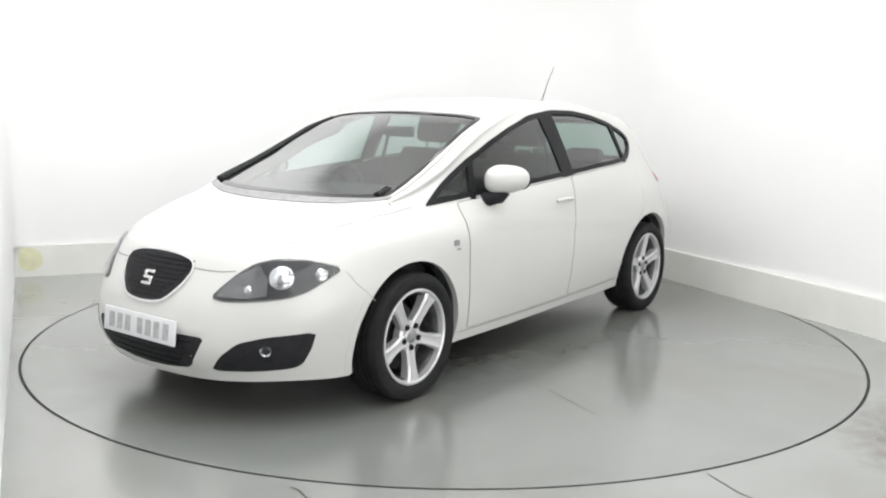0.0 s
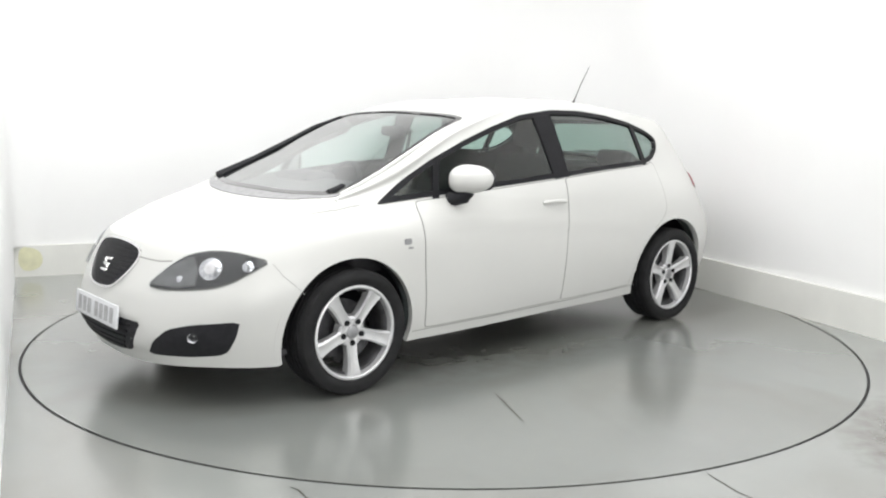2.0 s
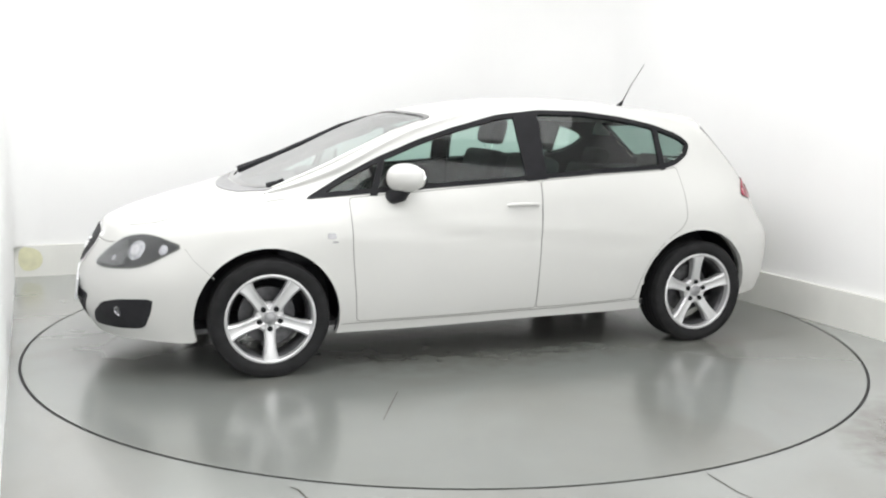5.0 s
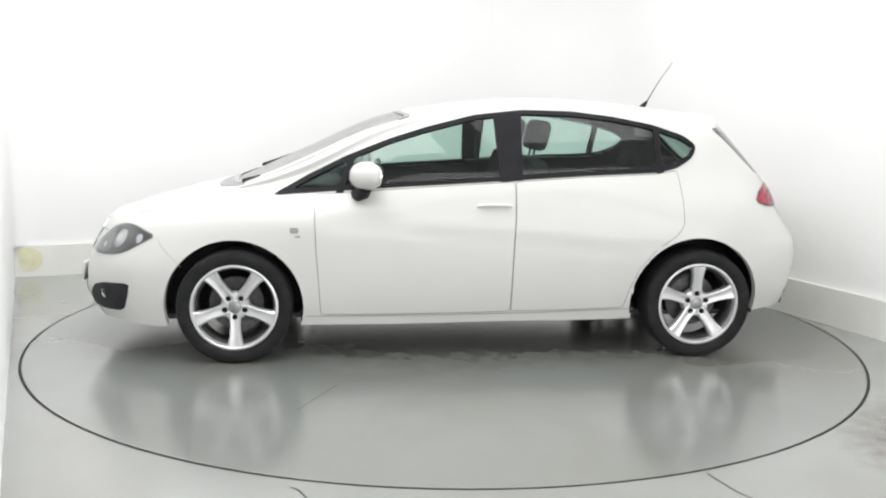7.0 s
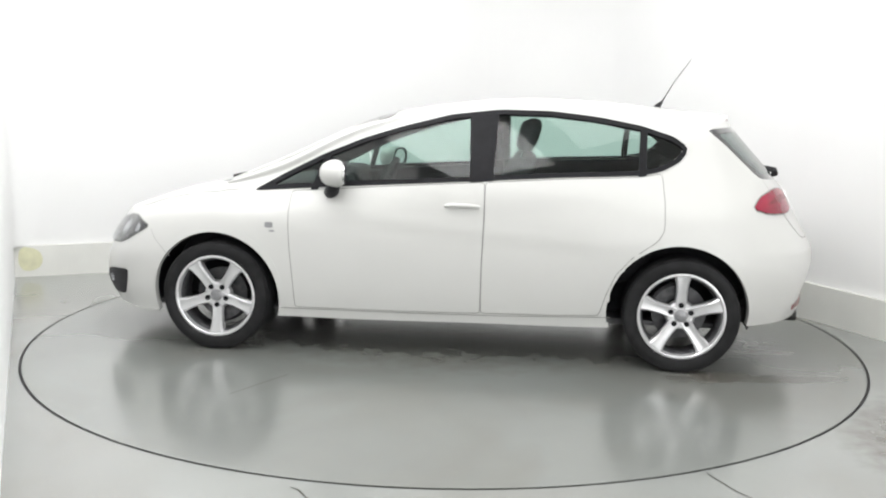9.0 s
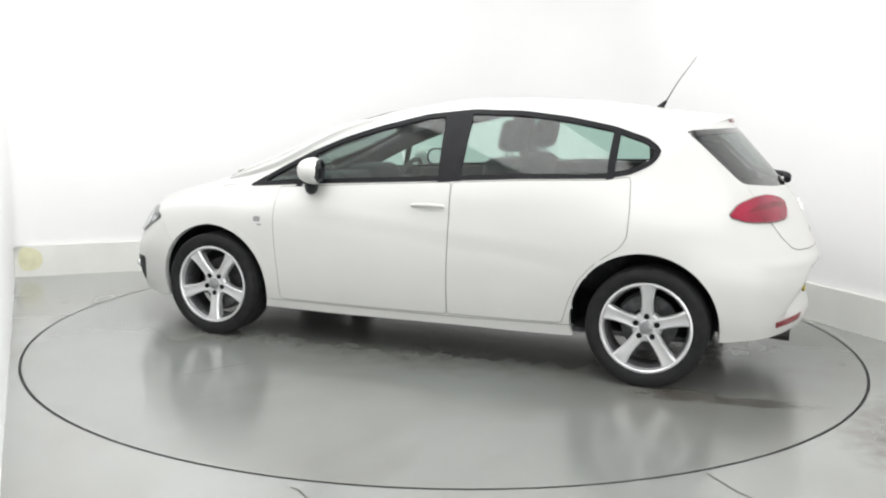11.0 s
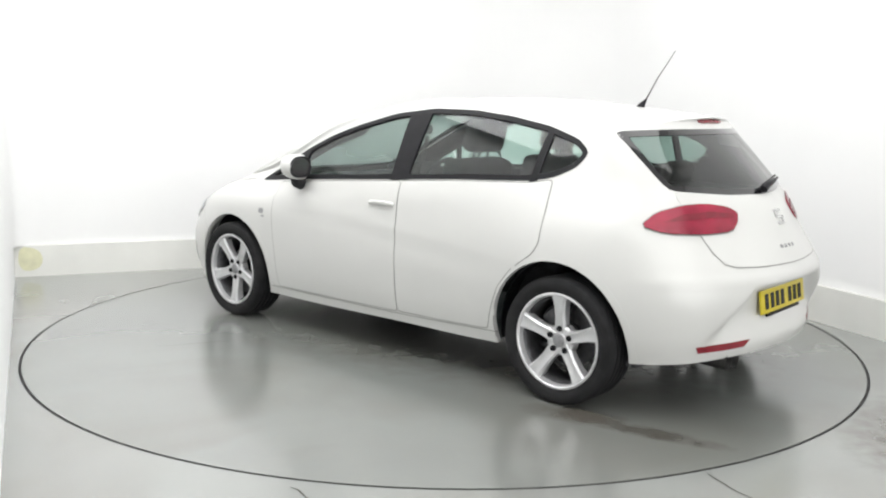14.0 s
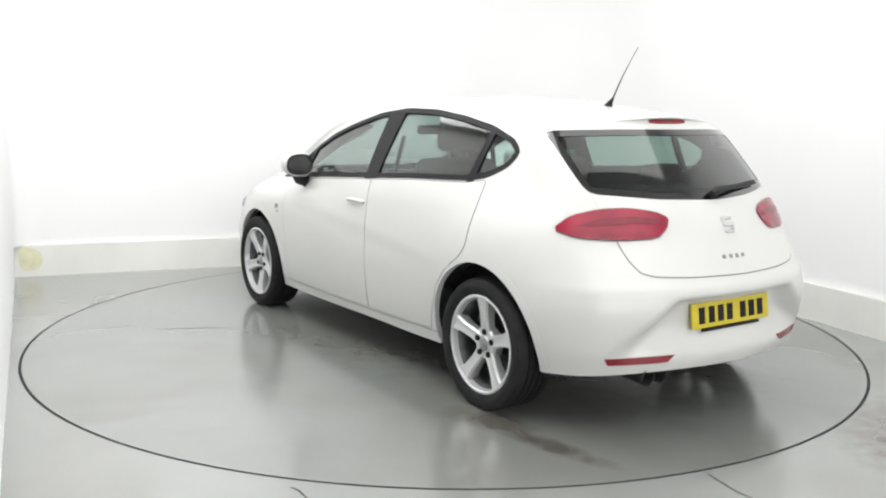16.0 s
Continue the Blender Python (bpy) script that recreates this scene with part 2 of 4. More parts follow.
def build_room():
    # floor with the round pit of the turntable
    bm = bmesh.new()
    n = 180
    inner = [bm.verts.new((RADIUS * math.cos(2 * math.pi * k / n), RADIUS * math.sin(2 * math.pi * k / n), 0)) for k in range(n)]
    low = [bm.verts.new((q.co.x, q.co.y, -0.12)) for q in inner]
    outer = [bm.verts.new((14 * math.cos(2 * math.pi * k / n), 14 * math.sin(2 * math.pi * k / n), 0)) for k in range(n)]
    for k in range(n):
        j = (k + 1) % n
        bm.faces.new((outer[k], outer[j], inner[j], inner[k]))
        bm.faces.new((inner[k], inner[j], low[j], low[k]))
    bm.faces.new(low)
    bmesh.ops.recalc_face_normals(bm, faces=bm.faces)
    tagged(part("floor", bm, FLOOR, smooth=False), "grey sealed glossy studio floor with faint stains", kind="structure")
    up = Vector((0, 0, CEIL))
    slab("wall_north", [room(-0.2, 0), room(WIDE + 0.2, 0), room(WIDE + 0.2, 0) + up, room(-0.2, 0) + up], -V * 0.2, WALLWHITE, "smooth bright white studio back wall")
    slab("wall_east", [room(WIDE, 0), room(WIDE, NEAR), room(WIDE, NEAR) + up, room(WIDE, 0) + up], U * 0.2, WALLWHITE, "smooth bright white studio side wall")
    slab("wall_west", [room(0, 0), room(0, LEFT_END), room(0, LEFT_END) + up, room(0, 0) + up], -U * 0.2, WALLWHITE, "smooth white side wall ending beside the entrance")
    slab("wall_entrance", [room(-0.2, LEFT_END), room(-4.5, LEFT_END), room(-4.5, LEFT_END) + up, room(-0.2, LEFT_END) + up], -V * 0.2, WALLWHITE, "white wall of the entrance lobby")
    slab("wall_lobby", [room(-4.5, LEFT_END), room(-4.5, NEAR), room(-4.5, NEAR) + up, room(-4.5, LEFT_END) + up], -U * 0.2, WALLWHITE, "white wall of the entrance lobby")
    slab("wall_south", [room(-4.7, NEAR), room(WIDE + 0.2, NEAR), room(WIDE + 0.2, NEAR) + up, room(-4.7, NEAR) + up], V * 0.2, WALLWHITE, "white wall behind the viewer")
    slab("ceiling", [room(-4.9, -0.4, CEIL), room(WIDE + 0.4, -0.4, CEIL), room(WIDE + 0.4, NEAR + 0.4, CEIL), room(-4.9, NEAR + 0.4, CEIL)], Vector((0, 0, 0.15)), WALLWHITE, "plain white studio ceiling")
    for name, a, b, c in (("cove_north_east", (WIDE - .9, 0), (WIDE, 0), (WIDE, .9)), ("cove_north_west", (0, .22), (0, 0), (.22, 0))):
        bm = bmesh.new()
        n = 16
        rows = []
        for k in range(n + 1):
            f = k / n
            u, v = ((1 - f) ** 2 * a[i] + 2 * f * (1 - f) * b[i] + f * f * c[i] for i in (0, 1))
            rows.append((bm.verts.new(room(u, v, .249)), bm.verts.new(room(u, v, CEIL))))
        for p, q in zip(rows, rows[1:]):
            bm.faces.new((p[0], q[0], q[1], p[1]))
        bm.faces.new([q[0] for q in rows] + [bm.verts.new(room(*b, .249))])
        tagged(part(name, bm, WALLWHITE), "rounded white studio corner", kind="structure")
    h, t = 0.247, 0.035
    slab("baseboard_north", [room(0.002, 0.002, 0), room(WIDE - t - 0.002, 0.002, 0), room(WIDE - t - 0.002, 0.002, h), room(0.002, 0.002, h)], V * t, BAND, "cream kicker board along the back wall")
    slab("baseboard_east", [room(WIDE - 0.002, 0.002, 0), room(WIDE - 0.002, NEAR - 0.01, 0), room(WIDE - 0.002, NEAR - 0.01, h), room(WIDE - 0.002, 0.002, h)], -U * t, BAND, "cream kicker board along the side wall")


build_room()

# studio softboxes under the ceiling
def build_softboxes():
    for u, v, sx, sy, power in ((3.35, 3.3, 2.2, 3.6, 72), (0.95, 2.9, 1.5, 5.0, 132), (2.0, 7.4, 4.4, 3.0, 92)):
        box_ = tagged(new("ceiling_softbox"), "large flat white studio softbox under the ceiling", "softbox", "studio softboxes")
        box_.matrix_basis = Matrix.Translation(room(u, v, CEIL - 0.12)) @ Matrix.Rotation(ROOM, 4, "Z")
        bm = bmesh.new()
        box(bm, (-sx / 2 - .05, -sy / 2 - .05, 0), (sx / 2 + .05, sy / 2 + .05, 0.115), None, 0.01)
        part("housing", bm, WALLWHITE, box_, smooth=False)
        area_lamp(u, v, CEIL - 0.13, room(u, v + 0.001, 0), sx, sy, power)
    # unseen upright softbox added behind the viewer to fill the car's lower sides
    fill_bank = tagged(new("added_fill_softbox"), "wide upright softbox added out of view to brighten the car's sides", "softbox")
    fill_bank.matrix_basis = look(room(2.0, NEAR - 0.02, 1.5), room(2.0, 0, 1.5))
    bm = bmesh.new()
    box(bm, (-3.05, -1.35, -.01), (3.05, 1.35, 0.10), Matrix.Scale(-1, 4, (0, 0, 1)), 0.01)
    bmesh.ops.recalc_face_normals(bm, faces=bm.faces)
    part("housing", bm, WALLWHITE, fill_bank, smooth=False)
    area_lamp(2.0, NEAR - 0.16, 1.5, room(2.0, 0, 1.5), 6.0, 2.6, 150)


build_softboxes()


# ------------------------------------------------------------ the turntable
def crack(points, width):
    """A fine flat line on the floor."""
    bm = bmesh.new()
    rows = []
    for i, q in enumerate(points):
        d = (points[min(i + 1, len(points) - 1)] - points[max(i - 1, 0)]).normalized()
        n = Vector((-d.y, d.x, 0)) * width * (0.35 if i in (0, len(points) - 1) else 0.5)
        rows.append([bm.verts.new(q + n + Vector((0, 0, .0012))), bm.verts.new(q - n + Vector((0, 0, .0012)))])
    for a, b in zip(rows, rows[1:]):
        bm.faces.new((a[0], a[1], b[1], b[0]))
    return bm


def floor_marks():
    for pts in (((-.555, -2.455, 0), (-.525, -2.47, 0), (-.50, -2.51, 0), (-.47, -2.56, 0)), ((1.03, -2.25, 0), (1.06, -2.33, 0), (1.09, -2.41, 0), (1.15, -2.50, 0))):
        ob = part("floor_crack", crack([Vector(q) for q in pts], .007), MARK, None, smooth=False)
        tagged(ob, "fine dark crack in the grey floor", "crack", kind="structure")
    # yellowed patch at the end of the kicker board
    bm = bmesh.new()
    h = [(.03, .05), (.16, .05), (.21, .12), (.19, .20), (.12, .235), (.03, .235)]
    vs = [bm.verts.new(room(u, .0385, z)) for u, z in rounded(h, .25, 2)]
    bm.faces.new(vs)
    low = bmesh.ops.extrude_face_region(bm, geom=bm.faces[:])
    for q in low["geom"]:
        if isinstance(q, bmesh.types.BMVert):
            q.co += V * .0012
    bmesh.ops.recalc_face_normals(bm, faces=bm.faces)
    tagged(part("tape_patch", bm, STAIN, None, smooth=False), "faded yellow tape patch on the kicker board", "tape")


def build_turntable():
    table = tagged(new("turntable"), "large round grey painted turntable set flush in the floor", "turntable")
    bm = bmesh.new()
    r = RADIUS - 0.016
    n = 180
    top = [bm.verts.new((r * math.cos(2 * math.pi * k / n), r * math.sin(2 * math.pi * k / n), 0)) for k in range(n)]
    low = [bm.verts.new((q.co.x, q.co.y, -0.1)) for q in top]
    bm.faces.new(top)
    for k in range(n):
        bm.faces.new((top[k - 1], low[k - 1], low[k], top[k]))
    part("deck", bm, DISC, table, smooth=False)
    # dark strip added low in the open gap, standing for the gap's own shade
    bm = bmesh.new()
    lathe(bm, [(RADIUS - 0.0005, -0.02), (RADIUS - 0.0005, -0.0025), (r + .0005, -0.0025), (r + .0005, -0.02)], 180, Matrix.Rotation(radians(90), 4, "X"))
    part("gap_strip", bm, TRIM, table, "dark strip standing in for the open gap round the deck")
    a = radians(-214.2)
    turn = Matrix.Rotation(a, 4, "Z")
    part("crack", crack([turn @ Vector(q) for q in ((.088, -1.33, 0), (.104, -1.45, 0), (.118, -1.56, 0), (.142, -1.73, 0))], .006), MARK, table, "fine dark crack in the paint", smooth=False)
    return table


# ------------------------------------------------------------ the car's skin
# Cage curves of the left half, from the nose to the tail: x forward, y to the left, z up.
SILL = [(2.15, 0, 0.185), (2.1, 0.38, 0.19), (1.91, 0.66, 0.2), (1.66, 0.77, 0.19), (1.302, 0.79, 0.2), (0.92, 0.8, 0.2), (0.45, 0.8, 0.2), (-0.2, 0.8, 0.21), (-0.75, 0.8, 0.215), (-1.29, 0.8, 0.24), (-1.6, 0.78, 0.255), (-1.83, 0.67, 0.275), (-1.97, 0.38, 0.29), (-2.02, 0, 0.29)]
LOWER = [(2.23, 0, 0.33), (2.17, 0.38, 0.33), (1.95, 0.68, 0.35), (1.68, 0.8, 0.36), (1.302, 0.835, 0.38), (0.92, 0.83, 0.34), (0.45, 0.832, 0.34), (-0.2, 0.833, 0.35), (-0.75, 0.835, 0.36), (-1.29, 0.84, 0.4), (-1.6, 0.82, 0.4), (-1.86, 0.69, 0.4), (-2.01, 0.38, 0.4), (-2.06, 0, 0.4)]
WAIST = [(2.205, 0, 0.5), (2.145, 0.38, 0.5), (1.92, 0.7, 0.52), (1.68, 0.81, 0.55), (1.302, 0.85, 0.58), (0.92, 0.845, 0.56), (0.45, 0.85, 0.56), (-0.2, 0.853, 0.57), (-0.75, 0.856, 0.58), (-1.29, 0.87, 0.6), (-1.6, 0.83, 0.6), (-1.86, 0.7, 0.6), (-2.02, 0.4, 0.61), (-2.07, 0, 0.61)]
SHOULDER = [(2.13, 0, 0.65), (2.075, 0.36, 0.65), (1.89, 0.62, 0.67), (1.68, 0.755, 0.73), (1.302, 0.825, 0.77), (0.92, 0.838, 0.77), (0.45, 0.845, 0.78), (-0.2, 0.848, 0.79), (-0.75, 0.848, 0.8), (-1.29, 0.84, 0.82), (-1.57, 0.785, 0.83), (-1.77, 0.64, 0.83), (-1.895, 0.38, 0.83), (-1.975, 0, 0.83)]
BELT = [(2.085, 0, 0.73), (2.03, 0.33, 0.73), (1.86, 0.56, 0.745), (1.64, 0.68, 0.805), (1.302, 0.725, 0.875), (1.0, 0.74, 0.905), (0.45, 0.788, 0.955), (-0.2, 0.805, 0.995), (-0.75, 0.79, 1.02), (-1.25, 0.725, 1.04), (-1.5, 0.69, 1.035), (-1.67, 0.59, 1.03), (-1.79, 0.36, 1.01), (-1.87, 0, 1.0)]
RAIL = [(2.065, 0, 0.745), (2.01, 0.28, 0.75), (1.82, 0.48, 0.79), (1.6, 0.58, 0.85), (1.312, 0.665, 0.915), (0.95, 0.68, 1.005), (0.45, 0.665, 1.228), (-0.2, 0.6, 1.382), (-0.75, 0.595, 1.362), (-1.2, 0.588, 1.292), (-1.38, 0.6, 1.277), (-1.47, 0.52, 1.275), (-1.55, 0.3, 1.3), (-1.58, 0, 1.32)]
ROOF = [(2.05, 0, 0.752), (1.98, 0.17, 0.768), (1.8, 0.28, 0.82), (1.58, 0.34, 0.873), (1.322, 0.58, 0.935), (0.95, 0.615, 1.075), (0.45, 0.585, 1.292), (-0.2, 0.49, 1.42), (-0.75, 0.48, 1.408), (-1.2, 0.48, 1.358), (-1.38, 0.46, 1.333), (-1.47, 0.38, 1.332), (-1.55, 0.2, 1.348), (-1.58, 0, 1.354)]
CENTRE = [(2.04, 0, 0.757), (1.97, 0, 0.778), (1.79, 0, 0.838), (1.57, 0, 0.888), (1.372, 0, 0.935), (0.95, 0, 1.125), (0.45, 0, 1.338), (-0.2, 0, 1.438), (-0.75, 0, 1.44), (-1.2, 0, 1.4), (-1.38, 0, 1.38), (-1.46, 0, 1.374), (-1.54, 0, 1.366), (-1.575, 0, 1.361)]
ROWS = (SILL, LOWER, WAIST, SHOULDER, BELT, RAIL, ROOF, CENTRE)

ARCHES = ((1.309, .300, .370), (-1.250, .312, .374))
DLO = [(1.105, .900), (.90, 1.015), (.70, 1.115), (.48, 1.205), (.27, 1.272), (.0, 1.342), (-.27, 1.373), (-.55, 1.369), (-.80, 1.342), (-1.03, 1.300), (-1.21, 1.243), (-1.285, 1.187), (-1.245, 1.118), (-1.14, 1.062), (-1.02, 1.04), (-.6, 1.022), (-.2, .995), (.4, .955), (.8, .925)]
SCREEN = [(1.372, 0), (1.36, .30), (1.30, .56), (1.235, .645), (.95, .625), (.6, .592), (.395, .558), (.350, .535), (.345, .42), (.375, .22), (.385, 0)]
BACKLIGHT = [(0, 1.300), (.30, 1.299), (.50, 1.294), (.600, 1.288), (.602, 1.20), (.598, 1.10), (.588, 1.030), (.30, 1.006), (0, .998)]


def inside(p, poly):
    x, y = p
    hit = False
    for (x1, y1), (x2, y2) in zip(poly, poly[1:] + poly[:1]):
        if (y1 > y) != (y2 > y) and x < (x2 - x1) * (y - y1) / (y2 - y1) + x1:
            hit = not hit
    return hit


def step(a, b, x):
    f = min(max((x - a) / (b - a), 0.0), 1.0)
    return f * f * (3 - 2 * f)


def over(q):
    """The same point on the other side of the car."""
    return np.array([q[0], -q[1], q[2]])


def skin_grid(nu, nv):
    """Points of the skin: nu along the car, nv from sill to roof, by a spline through the cage."""
    cols = len(SILL) - 1
    grid = []
    for a in range(nu + 1):
        s = cols * a / nu
        ribs = [spline([over(row[1])] + row + [over(row[-2])], s + 1) for row in ROWS]
        if s > 0:
            ribs = [np.array([q[0], max(q[1], 0.0), q[2]]) for q in ribs]
        ribs[-1][1] = 0.0
        if a in (0, nu):
            for q in ribs:
                q[1] = 0.0
        ribs.append(over(ribs[-2]))
        grid.append([spline(ribs, (len(ROWS) - 1) * b / nv) for b in range(nv + 1)])
    for col in grid:
        for q in col:
            q[1] = max(q[1], 0.0)
            if q[1] > 0.55 and -1.0 < q[0] < 1.0:  # swage line along the doors
                line = 0.815 - (0.95 - q[0]) * 0.095
                fade = step(0.98, 0.7, q[0]) * step(-1.0, -0.7, q[0])
                q[1] += fade * (0.004 * math.exp(-((q[2] - line - .012) / .022) ** 2) - 0.004 * math.exp(-((q[2] - line + .035) / .03) ** 2))
            if q[0] > 1.32 and q[2] > 0.6:        # ridges of the bonnet
                ridge = 0.345 + (2.0 - q[0]) * 0.19 + 0.10 * step(1.55, 1.30, q[0])
                q[2] += 0.009 * step(1.32, 1.42, q[0]) * step(2.08, 1.9, q[0]) * math.exp(-((q[1] - ridge) / .04) ** 2)
            if q[0] < -1.5:                      # ledge of the rear bumper
                q[0] -= 0.008 * math.exp(-((q[2] - .645) / .025) ** 2) * step(-1.5, -1.75, q[0])
            if q[0] < -1.7:                      # hollow of the rear number plate
                edge = 0.37 + (0.59 - q[2]) * 1.1
                q[0] += 0.085 * step(0.612, 0.585, q[2]) * step(0.30, 0.50, q[2]) * step(edge + 0.06, edge - 0.09, q[1])
            if q[0] > 1.7:                       # hollow of the lower front intake
                edge = 0.20 + (q[2] - 0.22) * 0.9
                q[0] -= 0.008 * step(0.21, 0.235, q[2]) * step(0.415, 0.39, q[2]) * step(edge + 0.04, edge - 0.02, q[1])
        col[-1][1] = 0.0
    for q in grid[0] + grid[-1]:
        q[1] = 0.0
    return grid


GRID = skin_grid(208, 98)


def skin_mesh(shell, region=None, sides=(1, -1), where=None):
    """The skin as a bmesh. shell: only faces with a corner outside the openings; region(column, row) and where(point) narrow it."""
    cols, rows = len(SILL) - 1, len(ROWS) - 1
    bm = bmesh.new()
    made = {}

    def vert(a, b, side):
        q = GRID[a][b]
        key = (round(q[0], 5), round(q[1] * side, 5), round(q[2], 5))
        if key not in made:
            made[key] = bm.verts.new((q[0], q[1] * side, q[2]))
        return made[key]

    nu, nv = len(GRID) - 1, len(GRID[0]) - 1
    for side in sides:
        for a in range(nu):
            for b in range(nv):
                if region and not region((a + .5) / nu * cols, (b + .5) / nv * rows):
                    continue
                if where and not where(GRID[a][b]):
                    continue
                if shell and not (OPEN[a][b] or OPEN[a + 1][b] or OPEN[a + 1][b + 1] or OPEN[a][b + 1]):
                    continue
                vs = [vert(a, b, side), vert(a + 1, b, side), vert(a + 1, b + 1, side), vert(a, b + 1, side)]
                if side < 0:
                    vs = vs[::-1]
                u = []
                for q in vs:
                    if q not in u:
                        u.append(q)
                if len(u) > 2:
                    try:
                        bm.faces.new(u)
                    except ValueError:
                        pass
    return bm


_base = skin_mesh(False)
_base.normal_update()
TREE = BVHTree.FromBMesh(_base)
NORMALS = {tuple(round(k, 5) for k in q.co): tuple(q.normal) for q in _base.verts}
_base.free()


def skin_part(name, parent, label, region, sides=(1, -1)):
    """A panel of the shell between its neighbours, shaded as one surface with them."""
    bm = skin_mesh(True, region, sides)
    me = mesh_of(bm, name, PAINT)
    me.normals_split_custom_set_from_vertices([NORMALS.get(tuple(round(k, 5) for k in q.co), tuple(q.normal)) for q in me.vertices])
    return part(name, me, None, parent, label)

# ways of looking at the car: the plane's two axes and the way in
S2 = math.sqrt(0.5)
VIEWS = {"side": (Vector((1, 0, 0)), Vector((0, 0, 1)), Vector((0, -1, 0))), "top": (Vector((1, 0, 0)), Vector((0, 1, 0)), Vector((0, 0, -1))),
         "front": (Vector((0, 1, 0)), Vector((0, 0, 1)), Vector((-1, 0, 0))), "rear": (Vector((0, 1, 0)), Vector((0, 0, 1)), Vector((1, 0, 0))),
         "front_corner": (Vector((-S2, S2, 0)), Vector((0, 0, 1)), Vector((-S2, -S2, 0))), "rear_corner": (Vector((S2, S2, 0)), Vector((0, 0, 1)), Vector((S2, -S2, 0)))}


def on_skin(view, a, b, lift=0.0):
    """The point of the skin seen at (a, b) in a view, lifted off it."""
    p, q, d = VIEWS[view]
    at = p * a + q * b - d * 5
    hit, n, _, _ = TREE.ray_cast(at, d)
    if hit is None:
        hit, n, _, _ = TREE.find_nearest(at + d * (5 - (1.9 if view in ("front", "rear") else 0.7)))
    if n.dot(d) > 0:
        n = -n
    return hit + n * lift


def clip(poly, axis, value, sign):
    out = []
    for p, q in zip(poly, poly[1:] + poly[:1]):
        dp, dq = (p[axis] - value) * sign, (q[axis] - value) * sign
        if dp >= 0:
            out.append(p)
        if (dp >= 0) != (dq >= 0):
            f = dp / (dp - dq)
            out.append((p[0] + (q[0] - p[0]) * f, p[1] + (q[1] - p[1]) * f))
    return out


def panel(outline, view, lift=0.003, thick=0.012, cell=0.035):
    """A panel that follows the skin within an outline drawn in a view, with turned-in edges."""
    poly = [(float(q[0]), float(q[1])) for q in outline]
    bm = bmesh.new()
    made = {}

    def vert(a, b):
        key = (round(a, 4), round(b, 4))
        if key not in made:
            made[key] = bm.verts.new(on_skin(view, a, b, lift))
        return made[key]

    lo = [min(q[k] for q in poly) for k in (0, 1)]
    hi = [max(q[k] for q in poly) for k in (0, 1)]
    d = VIEWS[view][2]
    na, nb = (max(1, math.ceil((hi[k] - lo[k]) / cell)) for k in (0, 1))
    for i in range(na):
        a0, a1 = (lo[0] + (hi[0] - lo[0]) * k / na for k in (i, i + 1))
        strip = clip(clip(poly, 0, a0, 1), 0, a1, -1)
        if len(strip) < 3:
            continue
        for j in range(nb):
            b0, b1 = (lo[1] + (hi[1] - lo[1]) * k / nb for k in (j, j + 1))
            piece = clip(clip(strip, 1, b0, 1), 1, b1, -1)
            vs = []
            for q in piece:
                w = vert(*q)
                if w not in vs:
                    vs.append(w)
            if len(vs) > 2:
                try:
                    bm.faces.new(vs)
                except ValueError:
                    pass
    bm.normal_update()
    for f in bm.faces:
        if f.normal.dot(d) > 0:
            f.normal_flip()
    bm.normal_update()
    if thick:
        rim = [e for e in bm.edges if e.is_boundary]
        low = {}
        for e in rim:
            for w in e.verts:
                if w not in low:
                    low[w] = bm.verts.new(w.co - w.normal * thick)
        for e in rim:
            f = e.link_faces[0]
            a, b = e.verts
            for l in f.loops:
                if l.edge == e:
                    a, b = l.vert, l.link_loop_next.vert
            bm.faces.new((b, a, low[a], low[b]))
    return bm


def ribbon(outline, view, width, lift=0.002, thick=0.006, closed=True, step=0.014):
    """A strip that follows the skin along a line, from the line inwards by width."""
    pts = [np.asarray(q, float) for q in outline]
    dense = []
    pairs = list(zip(pts, pts[1:] + pts[:1])) if closed else list(zip(pts, pts[1:]))
    for a, b in pairs:
        k = max(1, int(np.hypot(*(b - a)) / step))
        dense += [a + (b - a) * i / k for i in range(k)]
    if not closed:
        dense.append(pts[-1])
    n = len(dense)
    area = sum(a[0] * b[1] - b[0] * a[1] for a, b in zip(dense, dense[1:] + dense[:1]))
    sign = 1 if area > 0 or not closed else -1
    poly = [tuple(q) for q in pts]
    bm = bmesh.new()
    rows = []
    for i, q in enumerate(dense):
        t = (dense[(i + 1) % n] - dense[i - 1]) if closed else dense[min(i + 1, n - 1)] - dense[max(i - 1, 0)]
        t = t / (np.hypot(*t) + 1e-9)
        m = np.array([-t[1], t[0]]) * sign * width
        for _ in range(8):
            if not closed or width < 0 or inside(q + m, poly):
                break
            m = m * 0.6
        cuts = max(1, int(abs(width) / 0.012))
        top = [on_skin(view, *(q + m * c / cuts), lift) for c in range(cuts + 1)]
        d0, d1 = on_skin(view, *q, lift - thick), on_skin(view, *(q + m), lift - thick)
        rows.append([bm.verts.new(w) for w in (d0, *top, d1)])
    for a, b in zip(rows, rows[1:] + (rows[:1] if closed else [])):
        for k in range(len(a) - 1):
            bm.faces.new((a[k], b[k], b[k + 1], a[k + 1]))
    bmesh.ops.recalc_face_normals(bm, faces=bm.faces)
    return bm


def both(name, bm, material_, parent, label=""):
    """A part on the left side and its twin on the right."""
    a = part(name, bm, material_, parent, label)
    b = part(name, mirrored(a.data, name), material_, parent, label)
    return a, b


def full(half):
    """A half outline (second number from 0 up) made whole across the middle."""
    return list(half) + [(a, -b) for a, b in reversed(half) if b > 1e-6]


